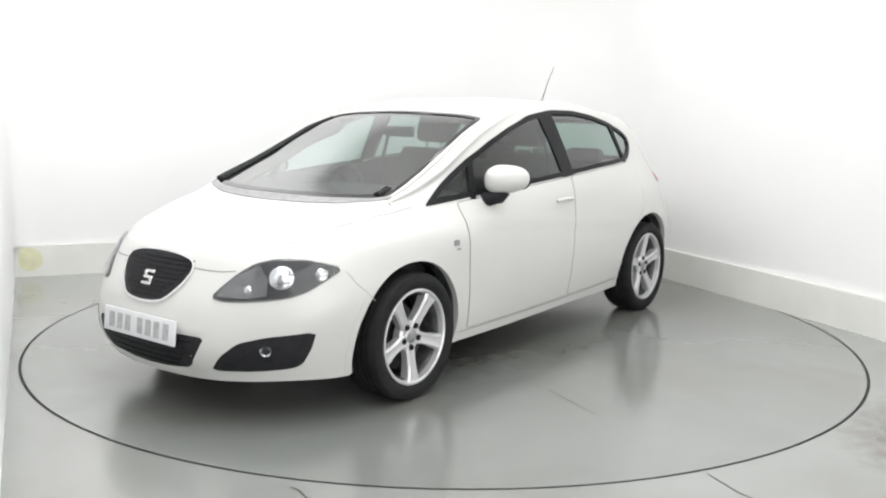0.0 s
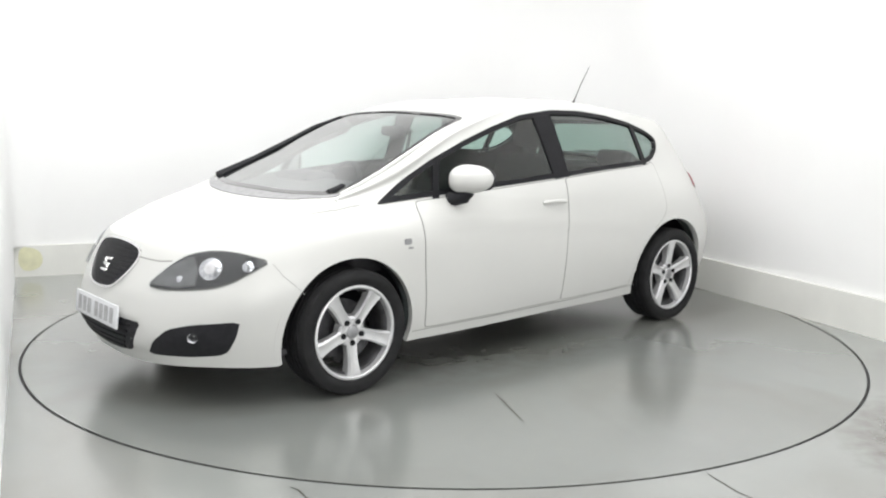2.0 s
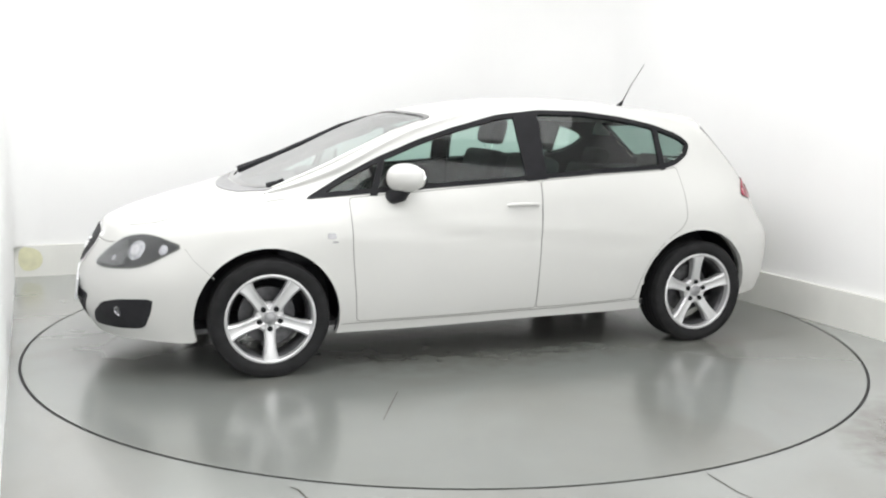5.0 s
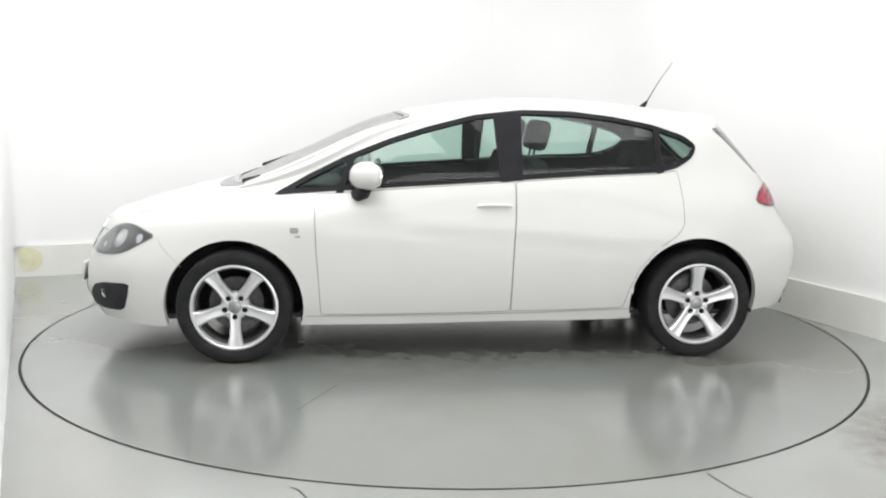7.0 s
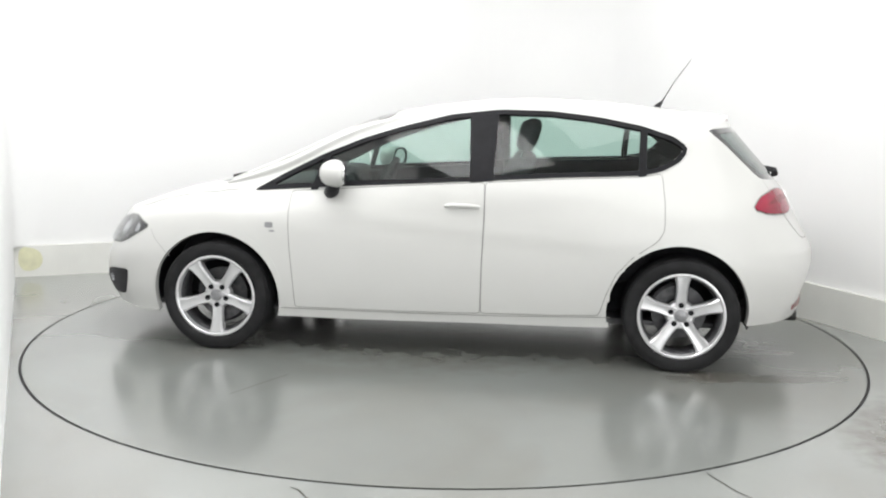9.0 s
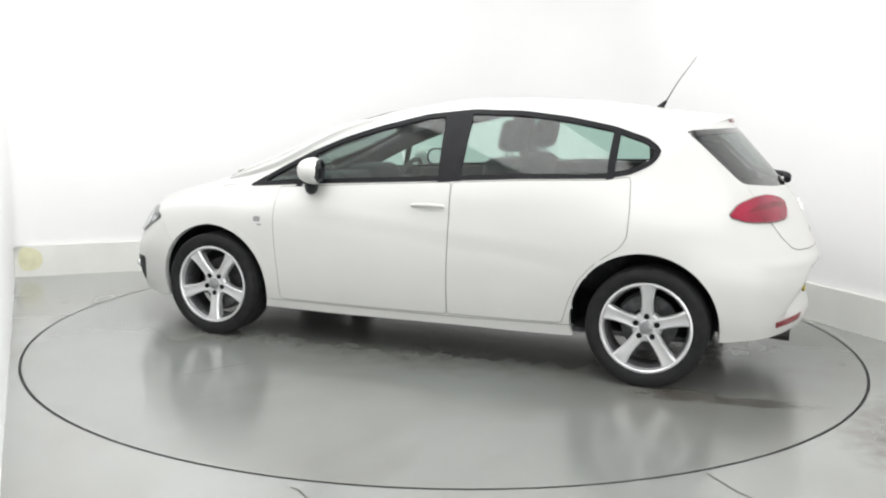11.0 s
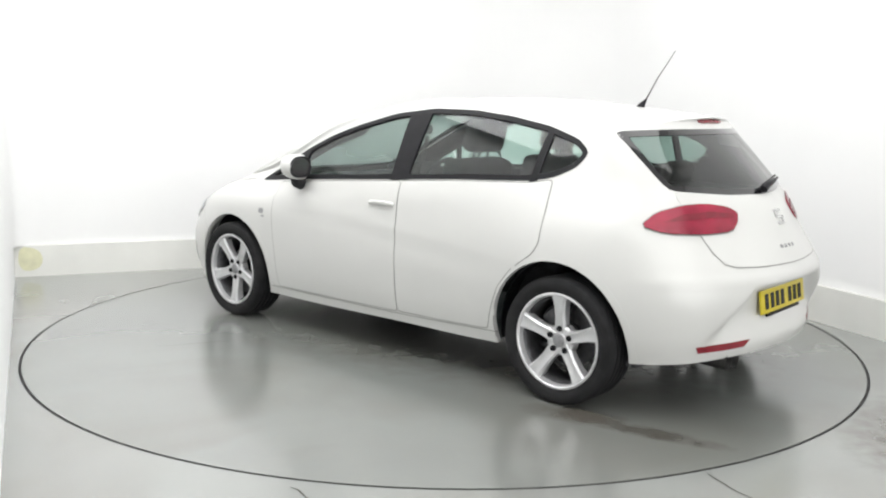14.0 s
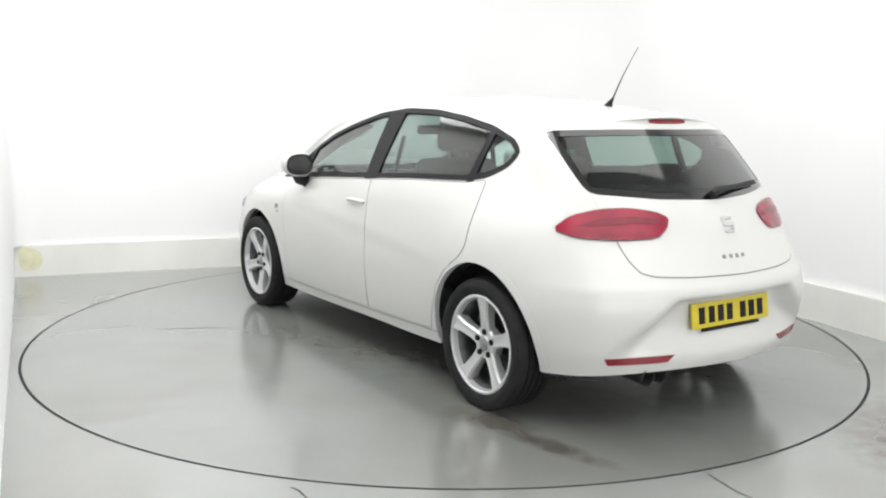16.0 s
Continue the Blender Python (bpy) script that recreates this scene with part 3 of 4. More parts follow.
def full_y(half):
    return list(half) + [(-a, b) for a, b in reversed(half) if a > 1e-6]


DLO_S = eased(DLO, 0.03)
SCREEN_S = rounded(full(SCREEN), 0.2, 2)
BACK_S = eased(full_y(BACKLIGHT), 0.03)


def keep_shell(c):
    x, y, z = c
    if y > 0.45 and any(math.hypot(x - a, z - b) < r + 0.026 for a, b, r in ARCHES):
        return False
    if y > 0.5 and inside((x, z), DLO_S):
        return False
    if x > 0 and z > 0.9 and inside((x, y), SCREEN_S):
        return False
    if x < -1.36 and inside((y, z), BACK_S):
        return False
    return True


OPEN = [[keep_shell(q) for q in col] for col in GRID]


# ------------------------------------------------------------ wheels
HUBGREY = material("grey_hub_cap", (0.30, 0.30, 0.31), 0.35, 0.5, vary=0.2, scale=40)


def wheel_meshes():
    """Tyre, rim, spoke, cap, bolt, disc: the wheel's outer face looks along +y, its centre is the origin."""
    R, r = 0.307, 0.228
    out = {}
    prof = [(r, -.085), (r + .018, -.10), (R - .03, -.108), (R - .010, -.100), (R, -.082)]
    for g in (-.05, -.017, .017, .05):
        prof += [(R, g - .006), (R - .009, g - .004), (R - .009, g + .004), (R, g + .006)]
    prof += [(R, .082), (R - .010, .100), (R - .03, .108), (r + .03, .106), (r + .012, .098), (r, .085)]
    out["tyre"] = mesh_of(lathe(bmesh.new(), prof, 72), "tyre", RUBBER)
    prof = [(r - .017, .066), (r - .012, .093), (r - .005, .099), (r + .004, .096), (r + .001, .08)]
    out["rim"] = mesh_of(lathe(bmesh.new(), prof, 72), "rim", ALLOY)
    # barrel darker than the rim lip: shade inside the wheel put into its colour
    prof = [(r + .001, -.09), (r - .02, -.08), (r - .030, .02), (r - .026, .055), (r - .0165, .067)]
    out["barrel"] = mesh_of(lathe(bmesh.new(), prof, 72), "barrel", DARKMETAL)
    bm = bmesh.new()
    # one spoke along +z: broad, ridged, running out into the rim
    stations = [(.024, .030, .066, .045), (.06, .032, .070, .042), (.11, .028, .077, .045), (.16, .031, .084, .05), (.19, .036, .089, .055), (.214, .044, .091, .055)]
    rings = []
    for z, w, y, dep in stations:
        rings.append([bm.verts.new(q) for q in ((-w, y - dep, z), (-w, y - .010, z), (-w * .72, y, z), (-w * .25, y - .004, z), (w * .25, y - .004, z), (w * .72, y, z), (w, y - .010, z), (w, y - dep, z))])
    for a, b in zip(rings, rings[1:]):
        for k in range(8):
            bm.faces.new((a[k], a[(k + 1) % 8], b[(k + 1) % 8], b[k]))
    bm.faces.new(rings[0]), bm.faces.new(rings[-1][::-1])
    bmesh.ops.recalc_face_normals(bm, faces=bm.faces)
    out["spoke"] = mesh_of(bm, "spoke", ALLOY)
    out["hub"] = mesh_of(lathe(bmesh.new(), [(.0, .071), (.033, .071), (.036, .066), (.040, .064), (.066, .066), (.076, .056), (.080, .02)], 40), "hub", ALLOY)
    out["hub_cap"] = mesh_of(lathe(bmesh.new(), [(.0, .079), (.024, .078), (.032, .074), (.034, .066)], 32), "hub_cap", HUBGREY)
    out["wheel_bolt"] = mesh_of(lathe(bmesh.new(), [(.0, .0725), (.009, .0725), (.011, .0715), (.0135, .0735), (.0150, .060)], 16), "wheel_bolt", TRIM)
    out["brake_disc"] = mesh_of(lathe(bmesh.new(), [(.0, -.01), (.07, -.01), (.072, -.03), (.146, -.03), (.146, -.052), (.0, -.052)], 48), "brake_disc", DARKMETAL)
    bm = bmesh.new()
    arcs = []
    for k in range(8):
        a = radians(30 + k * 10)
        arcs.append([bm.verts.new((r_ * math.cos(a), y, r_ * math.sin(a))) for r_, y in ((.085, -.06), (.085, .005), (.10, .012), (.155, .012), (.17, .0), (.17, -.06))])
    for p_, q_ in zip(arcs, arcs[1:]):
        for j in range(6):
            bm.faces.new((p_[j], q_[j], q_[(j + 1) % 6], p_[(j + 1) % 6]))
    bm.faces.new(arcs[0]), bm.faces.new(arcs[-1][::-1])
    bmesh.ops.recalc_face_normals(bm, faces=bm.faces)
    out["brake_caliper"] = mesh_of(bm, "brake_caliper", DARKMETAL)
    return out


def build_wheel(car, meshes, x, y, side, turn):
    z = 0.307
    m = pose(x, y * side, z) @ Matrix.Rotation(radians(turn), 4, "Y")
    if side < 0:
        m = pose(x, y * side, z) @ Matrix.Rotation(math.pi, 4, "Z") @ Matrix.Rotation(radians(turn), 4, "Y")
    wheel = new("wheel", meshes["rim"])
    wheel.parent = car
    wheel.matrix_basis = m
    tagged(wheel, "five-spoke silver alloy wheel")
    for name in ("tyre", "barrel", "hub", "hub_cap", "brake_disc", "brake_caliper"):
        part(name, meshes[name], None, wheel)
    for k in range(5):
        a = 2 * math.pi * k / 5
        ob = part("spoke", meshes["spoke"], None, wheel)
        ob.matrix_basis = Matrix.Rotation(a, 4, "Y")
        ob = part("wheel_bolt", meshes["wheel_bolt"], None, wheel)
        ob.matrix_basis = Matrix.Rotation(a, 4, "Y") @ pose(0, 0, .056)
    return wheel


# ------------------------------------------------------------ the car
FRONT_DOOR = [(.872, .905), (.875, .80), (.868, .60), (.852, .40), (.845, .262), (.30, .263), (-.192, .272), (-.197, .55), (-.205, .80), (-.203, .985), (.3, .950)]
REAR_DOOR = [(-.212, .985), (-.213, .80), (-.204, .55), (-.200, .273), (-.55, .279), (-.835, .290), (-.865, .40), (-.915, .52), (-1.0, .62), (-1.12, .705), (-1.155, .76), (-1.155, .90), (-1.14, 1.05), (-1.02, 1.03), (-.6, 1.012)]


def build_car():
    car = tagged(new("car"), "white five-door hatchback car on the turntable", "car")
    bumper_f = lambda s_, v_: s_ < 3.0 and v_ < 3.6
    bumper_r = lambda s_, v_: s_ >= 10.6 and v_ < 2.55
    wing = lambda s_, v_: 3.0 <= s_ < 5.4 and v_ < 4.2
    quarter = lambda s_, v_: 8.4 <= s_ and v_ < 4.6 and not bumper_r(s_, v_) and s_ < 11.6
    sill = lambda s_, v_: 5.4 <= s_ < 8.4 and v_ < 0.8
    roof = lambda s_, v_: 6.1 <= s_ and v_ >= 5.5
    skin_part("front_bumper", car, "white front bumper", bumper_f)
    skin_part("rear_bumper", car, "white rear bumper with a hollow for the plate", bumper_r)
    skin_part("roof", car, "white roof with a small rear spoiler", roof)
    for sides in ((1,), (-1,)):
        skin_part("front_wing", car, "white front wing", wing, sides)
        skin_part("rear_quarter", car, "white rear quarter panel", quarter, sides)
        skin_part("sill", car, "white sill", sill, sides)
    skin_part("body", car, "glossy white body shell", lambda s_, v_: not (bumper_f(s_, v_) or bumper_r(s_, v_) or wing(s_, v_) or quarter(s_, v_) or sill(s_, v_) or roof(s_, v_)))
    # dark lining inside the shell
    bm = skin_mesh(True, where=lambda c: c[2] > 0.5 and -1.72 < c[0] < 1.25 and not (c[0] < -1.33 and c[2] > 1.2))
    bm.normal_update()
    for q in bm.verts:
        q.co -= q.normal * 0.02
    part("interior_lining", bm, CABIN, car, "dark cabin lining")

    # wheel arches: lip and liner
    for a, b, r in ARCHES:
        arc = [(a + r * math.cos(radians(k)), b + r * math.sin(radians(k))) for k in range(-16, 197, 4)]
        both("wheel_arch_lip", ribbon(arc[::-1], "side", 0.034, 0.0012, 0.03, closed=False), PAINT, car)
        bm = bmesh.new()
        rows = []
        for k in range(-12, 193, 6):
            c, s = math.cos(radians(k)), math.sin(radians(k))
            rows.append([bm.verts.new((a + rr * c, y, b + rr * s)) for rr, y in ((r + .004, .755), (r + .02, .74), (r + .02, .48), (.0, .46))])
        for p, q in zip(rows, rows[1:]):
            for j in range(3):
                bm.faces.new((p[j], q[j], q[j + 1], p[j + 1]))
        both("wheel_arch_liner", bm, PLASTIC, car, "black wheel arch liner")

    # doors, seams
    for name, line in (("front_door", FRONT_DOOR), ("rear_door", REAR_DOOR)):
        line = eased(line, 0.018)
        both(name, panel(line, "side", 0.0025, 0.010, 0.04), PAINT, car, "white door panel")
        both("door_seam", ribbon([(q[0], q[1]) for q in line], "side", -0.0048, 0.0012, 0.004), SEAM, car)
    # side glass and its frames
    both("window_surround", ribbon(DLO_S, "side", 0.025, 0.005, 0.02), TRIM, car, "black window surround")
    b_pillar = [(-.125, .985), (-.112, 1.20), (-.105, 1.352), (-.262, 1.366), (-.255, 1.20), (-.25, .995)]
    both("b_pillar", panel(b_pillar, "side", 0.004, 0.015), TRIM, car, "gloss black door pillar trim")
    c_pillar = [(-1.018, 1.033), (-1.022, 1.17), (-1.03, 1.295), (-1.066, 1.282), (-1.062, 1.17), (-1.06, 1.04)]
    both("c_pillar", panel(c_pillar, "side", 0.004, 0.015), TRIM, car, "black door frame")
    a_post = [(.765, .915), (.735, 1.0), (.70, 1.10), (.655, 1.12), (.70, 1.0), (.725, .915)]
    both("a_post", panel(a_post, "side", 0.004, 0.015), TRIM, car, "black quarter light post")
    for name, x0, x1, m in (("quarter_light", .745, 1.2, GLASS), ("front_door_glass", -.12, .73, GLASS), ("rear_door_glass", -1.03, -.24, GLASS), ("rear_quarter_glass", -1.31, -1.05, GLASS)):
        line = clip(clip([(float(q[0]), float(q[1])) for q in DLO_S], 0, x0, 1), 0, x1, -1)
        both(name, panel(line, "side", -0.004, 0, 0.05), m, car, "green-tinted car window")

    # windscreen
    part("windscreen", panel(SCREEN_S, "top", -0.002, 0, 0.06), SCREENGLASS, car, "raked green-tinted windscreen")
    part("windscreen_band", ribbon(SCREEN_S, "top", 0.032, 0.004, 0.008), FRIT, car, "black windscreen edge band")
    cowl = [(1.378, 0), (1.365, .30), (1.305, .565), (1.245, .65), (1.29, .65), (1.395, .45), (1.445, .22), (1.46, 0)]
    part("scuttle", panel(rounded(full(cowl), 0.2, 1), "top", 0.004, 0.006), COWLGREY, car, "grey plastic scuttle panel below the windscreen")
    for sgn in (1, -1):
        bm = bmesh.new()
        rows = []
        for x, y in ((1.235, .635), (1.1, .632), (.95, .618), (.6, .585), (.39, .55)):
            q = on_skin("top", x, y * sgn, -.008)
            rows.append([bm.verts.new(q + Vector(k)) for k in ((0, 0, 0), (.01, -.10 * sgn, -.05), (0, -.02 * sgn, -.10))])
        for a, b in zip(rows, rows[1:]):
            for k in (0, 1):
                bm.faces.new((a[k], b[k], b[k + 1], a[k + 1]))
        part("pillar_trim", bm, CABIN, car, "dark inner pillar trim")
    # rear window
    part("rear_window", panel(BACK_S, "rear", -0.001, 0, 0.05), DARKGLASS, car, "dark tinted rear window")
    part("rear_window_band", ribbon(BACK_S, "rear", 0.026, 0.0012, 0.006), FRIT, car, "black rear window edge band")
    return car


def build_wheels(car):
    meshes = wheel_meshes()
    for x, turn in ((1.303, 180), (-1.270, 0)):
        for side in (1, -1):
            build_wheel(car, meshes, x, 0.752, side, turn)



# ------------------------------------------------------------ lamps, grilles, plates
HEADLIGHT = [(-1.236, 0.56), (-1.178, 0.612), (-1.118, 0.66), (-1.046, 0.7), (-0.954, 0.718), (-0.874, 0.719), (-0.789, 0.71), (-0.672, 0.682), (-0.754, 0.635), (-0.827, 0.595), (-0.919, 0.567), (-1.074, 0.552), (-1.174, 0.549)]
TAILLIGHT = [(-.626, .878), (-.70, .936), (-.815, .965), (-.933, .970), (-1.053, .953), (-1.108, .928), (-1.103, .888), (-1.066, .848), (-.915, .842), (-.728, .850)]
FOG_OPENING = [(-1.239, 0.244), (-1.201, 0.315), (-1.126, 0.376), (-1.006, 0.405), (-0.789, 0.424), (-0.809, 0.35), (-0.849, 0.28), (-0.886, 0.262), (-1.034, 0.248)]
GRILLE = [(0, .722), (.12, .716), (.212, .698), (.236, .660), (.205, .595), (.14, .533), (.085, .519), (0, .514)]
INTAKE = [(0, .392), (.25, .398), (.378, .392), (.345, .325), (.285, .248), (.15, .228), (0, .222)]
BONNET = [(2.065, 0), (2.02, .28), (1.95, .42), (1.82, .535), (1.56, .645), (1.32, .71), (1.225, .70), (1.315, .66), (1.412, .455), (1.462, .225), (1.477, 0)]
TAILGATE = [(0, .692), (.30, .695), (.455, .703), (.508, .718), (.535, .765), (.553, .85), (.578, 1.0), (.570, 1.02), (.30, .995), (0, .985)]
LAMPGREY = material("mid_grey_lamp_bezel", (0.17, 0.17, 0.175), 0.3, 0.5, vary=0.35, scale=14)
HOUSING = material("grey_lamp_reflector", (0.30, 0.30, 0.31), 0.28, 0.7, vary=0.2, scale=16)


def disc_on(view, a, b, r, depth, lift, steps=28, dish=0.4):
    """A shallow dish set into the skin, its open face outwards."""
    at = on_skin(view, a, b, lift)
    n = (on_skin(view, a, b, 1.0) - on_skin(view, a, b, 0.0)).normalized()
    m = Matrix.Translation(at) @ n.to_track_quat("Y", "Z").to_matrix().to_4x4()
    bm = bmesh.new()
    lathe(bm, [(0, -depth), (r * .35, -depth * .95), (r * .8, -depth * dish), (r * .965, 0), (r, 0), (r * 1.01, -abs(depth))], steps, m)
    return bm


def block_on(view, a, b, w, h, lift, thick, lean=0.0):
    """A small raised block that lies on the skin, w along the view's first axis, h along its second."""
    line = [(a - w / 2 - lean, b - h / 2), (a + w / 2 - lean, b - h / 2), (a + w / 2 + lean, b + h / 2), (a - w / 2 + lean, b + h / 2)]
    return panel(rounded(line, .15, 1), view, lift, thick, 0.05)


def front_details(car):
    part("bonnet", panel(rounded(full(BONNET), .2, 1), "top", 0.0016, 0.004, 0.05), PAINT, car, "white bonnet panel")
    for s in (1, -1):
        edge = [(1.95, .42 * s), (1.82, .535 * s), (1.56, .645 * s), (1.32, .71 * s), (1.19, .72 * s)]
        part("bonnet_seam", ribbon(edge, "top", 0.004 * s, 0.0022, 0.003, closed=False), SEAMLIGHT, car)
        part("bonnet_seam", ribbon([(.228 * s, .668), (.30 * s, .664), (.37 * s, .662), (.43 * s, .668)], "front", 0.005 * s, 0.001, 0.003, closed=False), SEAM, car)
    grille = part("grille", panel(rounded(full_y(GRILLE), .22, 2), "front", 0.004, 0.01, 0.04), PLASTIC, car, "dark shield-shaped front grille")
    part("grille_surround", ribbon(rounded(full_y(GRILLE), .22, 2), "front", -0.010, 0.009, 0.014), CHROME, grille, "bright metal grille surround")
    for k in range(9):
        z = .535 + k * .02
        w = .10 + .125 * step(.52, .68, z)
        part("grille_bar", panel([(-w, z - .003), (w, z - .003), (w, z + .003), (-w, z + .003)], "front", 0.009, 0.006, 0.06), TRIM, grille)
    logo = bmesh.new()
    for a, b, w, h in ((0, .637, .066, .014), (0, .612, .066, .014), (0, .587, .066, .014), (-.024, .625, .018, .024), (.024, .599, .018, .024)):
        box(logo, (on_skin("front", 0, b).x + .002, a - w / 2, b - h / 2), (on_skin("front", 0, b).x + .022, a + w / 2, b + h / 2), None, .003)
    part("emblem", logo, CHROME, grille, "bright metal emblem")
    intake = part("lower_intake", panel(rounded(full_y(INTAKE), .15, 1), "front", 0.003, 0.004, 0.04), PLASTIC, car, "black lower air intake")
    for k in range(5):
        z = .250 + k * .03
        w = .215 + (z - .25) * .8
        part("intake_slat", panel([(-w, z - .005), (w, z - .005), (w, z + .005), (-w, z + .005)], "front", 0.008, 0.006, 0.06), TRIM, intake)
    # number plate with its characters as bars
    plate = bmesh.new()
    lean = Matrix.Translation((2.226, 0, .400)) @ Matrix.Rotation(radians(-6), 4, "Y")
    box(plate, (-.006, -.26, -.0555), (.006, .26, .0555), lean, .004)
    plate = part("number_plate", plate, WHITEPLATE, car, "white number plate with dark bars")
    # bars grey, not black: washed-out glare on the plate put into their colour
    for k, y in enumerate((.20, .135, .075, .015, -.075, -.135, -.195)):
        bm = bmesh.new()
        box(bm, (.006, y - .019, -.036), (.0085, y + .019, .036), lean)
        part("character_bar", bm, PLATEGREY, plate, smooth=False)
    # headlights
    for name, line in (("headlight", HEADLIGHT),):
        line = rounded(line, .2, 1)
        lamps = both("headlight", panel(line, "front_corner", 0.003, 0.004, 0.03), LAMPBODY, car, "swept-back headlight with clear lens and dark housing")
        small = [("reflector", -.936, .646, .054, -.012), ("reflector", -.766, .660, .027, -.006), ("indicator_bulb", -1.079, .598, .018, -.004)]
        for n, a, b, r, d in small:
            bm = disc_on("front_corner", a, b, r, d, 0.006)
            me = mesh_of(bm, n, LAMPCHROME)
            part(n, me, None, lamps[0])
            part(n, mirrored(me, n), None, lamps[1])
        me = mesh_of(disc_on("front_corner", -.936, .646, .026, .004, 0.009, dish=-1.2), "projector", LENS)
        part("projector", me, None, lamps[0]), part("projector", mirrored(me, "projector"), None, lamps[1])
        for w in ([(-1.215, .566), (-1.165, .618), (-1.105, .660), (-1.03, .694), (-.995, .640), (-1.0, .575), (-1.08, .562)],):
            me = mesh_of(panel(w, "front_corner", 0.007, 0.004, 0.03), "lamp_bezel", LAMPGREY)
            part("lamp_bezel", me, None, lamps[0]), part("lamp_bezel", mirrored(me, "lamp_bezel"), None, lamps[1])
        me = mesh_of(panel(line, "front_corner", 0.015, 0.012, 0.03), "lamp_lens", LENS)
        part("lamp_lens", me, None, lamps[0]), part("lamp_lens", mirrored(me, "lamp_lens"), None, lamps[1])
        me = mesh_of(ribbon(line, "front_corner", -0.005, 0.002, 0.004), "lamp_seam", SEAM)
        part("lamp_seam", me, None, lamps[0]), part("lamp_seam", mirrored(me, "lamp_seam"), None, lamps[1])
    # fog lamps
    fog = both("fog_lamp_insert", panel(rounded(FOG_OPENING, .15, 1), "front_corner", 0.002, 0.004, 0.03), PLASTIC, car, "black fog lamp insert")
    for a, r, m, n in ((0.002, .024, LAMPCHROME, "fog_lamp"), (0.008, .023, LENS, "fog_lens")):
        me = mesh_of(disc_on("front_corner", -1.004, .345, r, .012 if m == LAMPCHROME else .003, a + .004, dish=.4 if m == LAMPCHROME else -1), n, m)
        part(n, me, None, fog[0]), part(n, mirrored(me, n), None, fog[1])
    both("bumper_seam", ribbon([(1.705, .672), (1.672, .62), (1.625, .575), (1.575, .525)], "side", .003, 0.0012, .003, closed=False), SEAMLIGHT, car)
    both("wing_badge", block_on("side", .985, .722, .045, .030, .002, .002), HOUSING, car, "small grey wing badge")
    both("wing_badge", block_on("side", .968, .690, .030, .010, .002, .002), HOUSING, car, "small grey wing badge")


def rear_details(car):
    gate = part("tailgate", panel(eased(full_y(TAILGATE), .03), "rear", 0.0025, 0.008, 0.04), PAINT, car, "white tailgate")
    line = [(y, z) for y, z in TAILGATE[:6]]
    for s in (1, -1):
        part("tailgate_seam", ribbon([(y * s, z) for y, z in line], "rear", -0.0045 * s, 0.0012, 0.004, closed=False), SEAM, gate)
    lamps = both("tail_light", panel(rounded(TAILLIGHT, .18, 1), "rear_corner", 0.010, 0.018, 0.03), RED, car, "red leaf-shaped tail light")
    for n, w, m in (("lamp_reflector", [(-.80, .862), (-.79, .888), (-.92, .898), (-1.07, .890), (-1.055, .862)], RED), ("lamp_divider", [(-.72, .893), (-.82, .928), (-.95, .936), (-1.08, .922), (-1.08, .905), (-.95, .908), (-.82, .900)], REDLINE)):
        me = mesh_of(panel(w, "rear_corner", 0.0125, 0, 0.03), n, m)
        part(n, me, None, lamps[0]), part(n, mirrored(me, n), None, lamps[1])
    me = mesh_of(ribbon(rounded(TAILLIGHT, .18, 1), "rear_corner", -0.005, 0.003, 0.004), "lamp_seam", SEAM)
    part("lamp_seam", me, None, lamps[0]), part("lamp_seam", mirrored(me, "lamp_seam"), None, lamps[1])
    both("bumper_reflector", panel([(-.868, .357), (-1.162, .361), (-1.130, .332), (-.882, .327)], "rear_corner", 0.004, 0.01, 0.04), REDDARK, car, "red bumper reflector")
    x = on_skin("rear", 0, .525).x
    lean = Matrix.Translation((x - .004, 0, .514)) @ Matrix.Rotation(radians(8), 4, "Y")
    bm = bmesh.new()
    box(bm, (-.006, -.26, -.0555), (.006, .26, .0555), lean, .004)
    plate = part("number_plate", bm, YELLOW, car, "yellow number plate with dark bars")
    for y in (.20, .135, .075, .015, -.075, -.135, -.195):
        bm = bmesh.new()
        box(bm, (-.0085, y - .019, -.036), (-.006, y + .019, .036), lean)
        part("character_bar", bm, TRIM, plate, smooth=False)
    bm = bmesh.new()
    box(bm, (-.004, -.19, -.072), (.01, .19, -.058), lean, .002)
    part("plate_holder", bm, TRIM, plate)
    # emblem, script, high brake light, wiper
    bm = bmesh.new()
    for a, b, w, h in ((0, .922, .066, .012), (0, .895, .066, .012), (0, .868, .066, .012), (.027, .909, .012, .027), (-.027, .881, .012, .027)):
        q = on_skin("rear", 0, b).x
        box(bm, (q - .012, a - w / 2, b - h / 2), (q + .004, a + w / 2, b + h / 2), None, .002)
    part("emblem", bm, CHROME, gate, "bright metal emblem")
    for y in (.085, .045, .005, -.035):
        part("script_bar", block_on("rear", y, .765, .020, .016, .004, .003), HOUSING, gate)
    bm = panel(rounded([(-.12, 1.326), (.12, 1.326), (.12, 1.344), (-.12, 1.344)], .15, 1), "rear", .005, .012, .04)
    part("high_brake_light", bm, REDDARK, car, "narrow red brake light under the spoiler edge")
    line = [on_skin("rear", a, b, l) for a, b, l in ((.03, 1.010, .02), (.0, 1.020, .032), (-.12, 1.030, .03), (-.25, 1.036, .022), (-.42, 1.040, .016))]
    wiper = part("rear_wiper", tube(line, [.020, .020, .012, .008, .005], 10), PLASTIC, car, "black rear wiper")
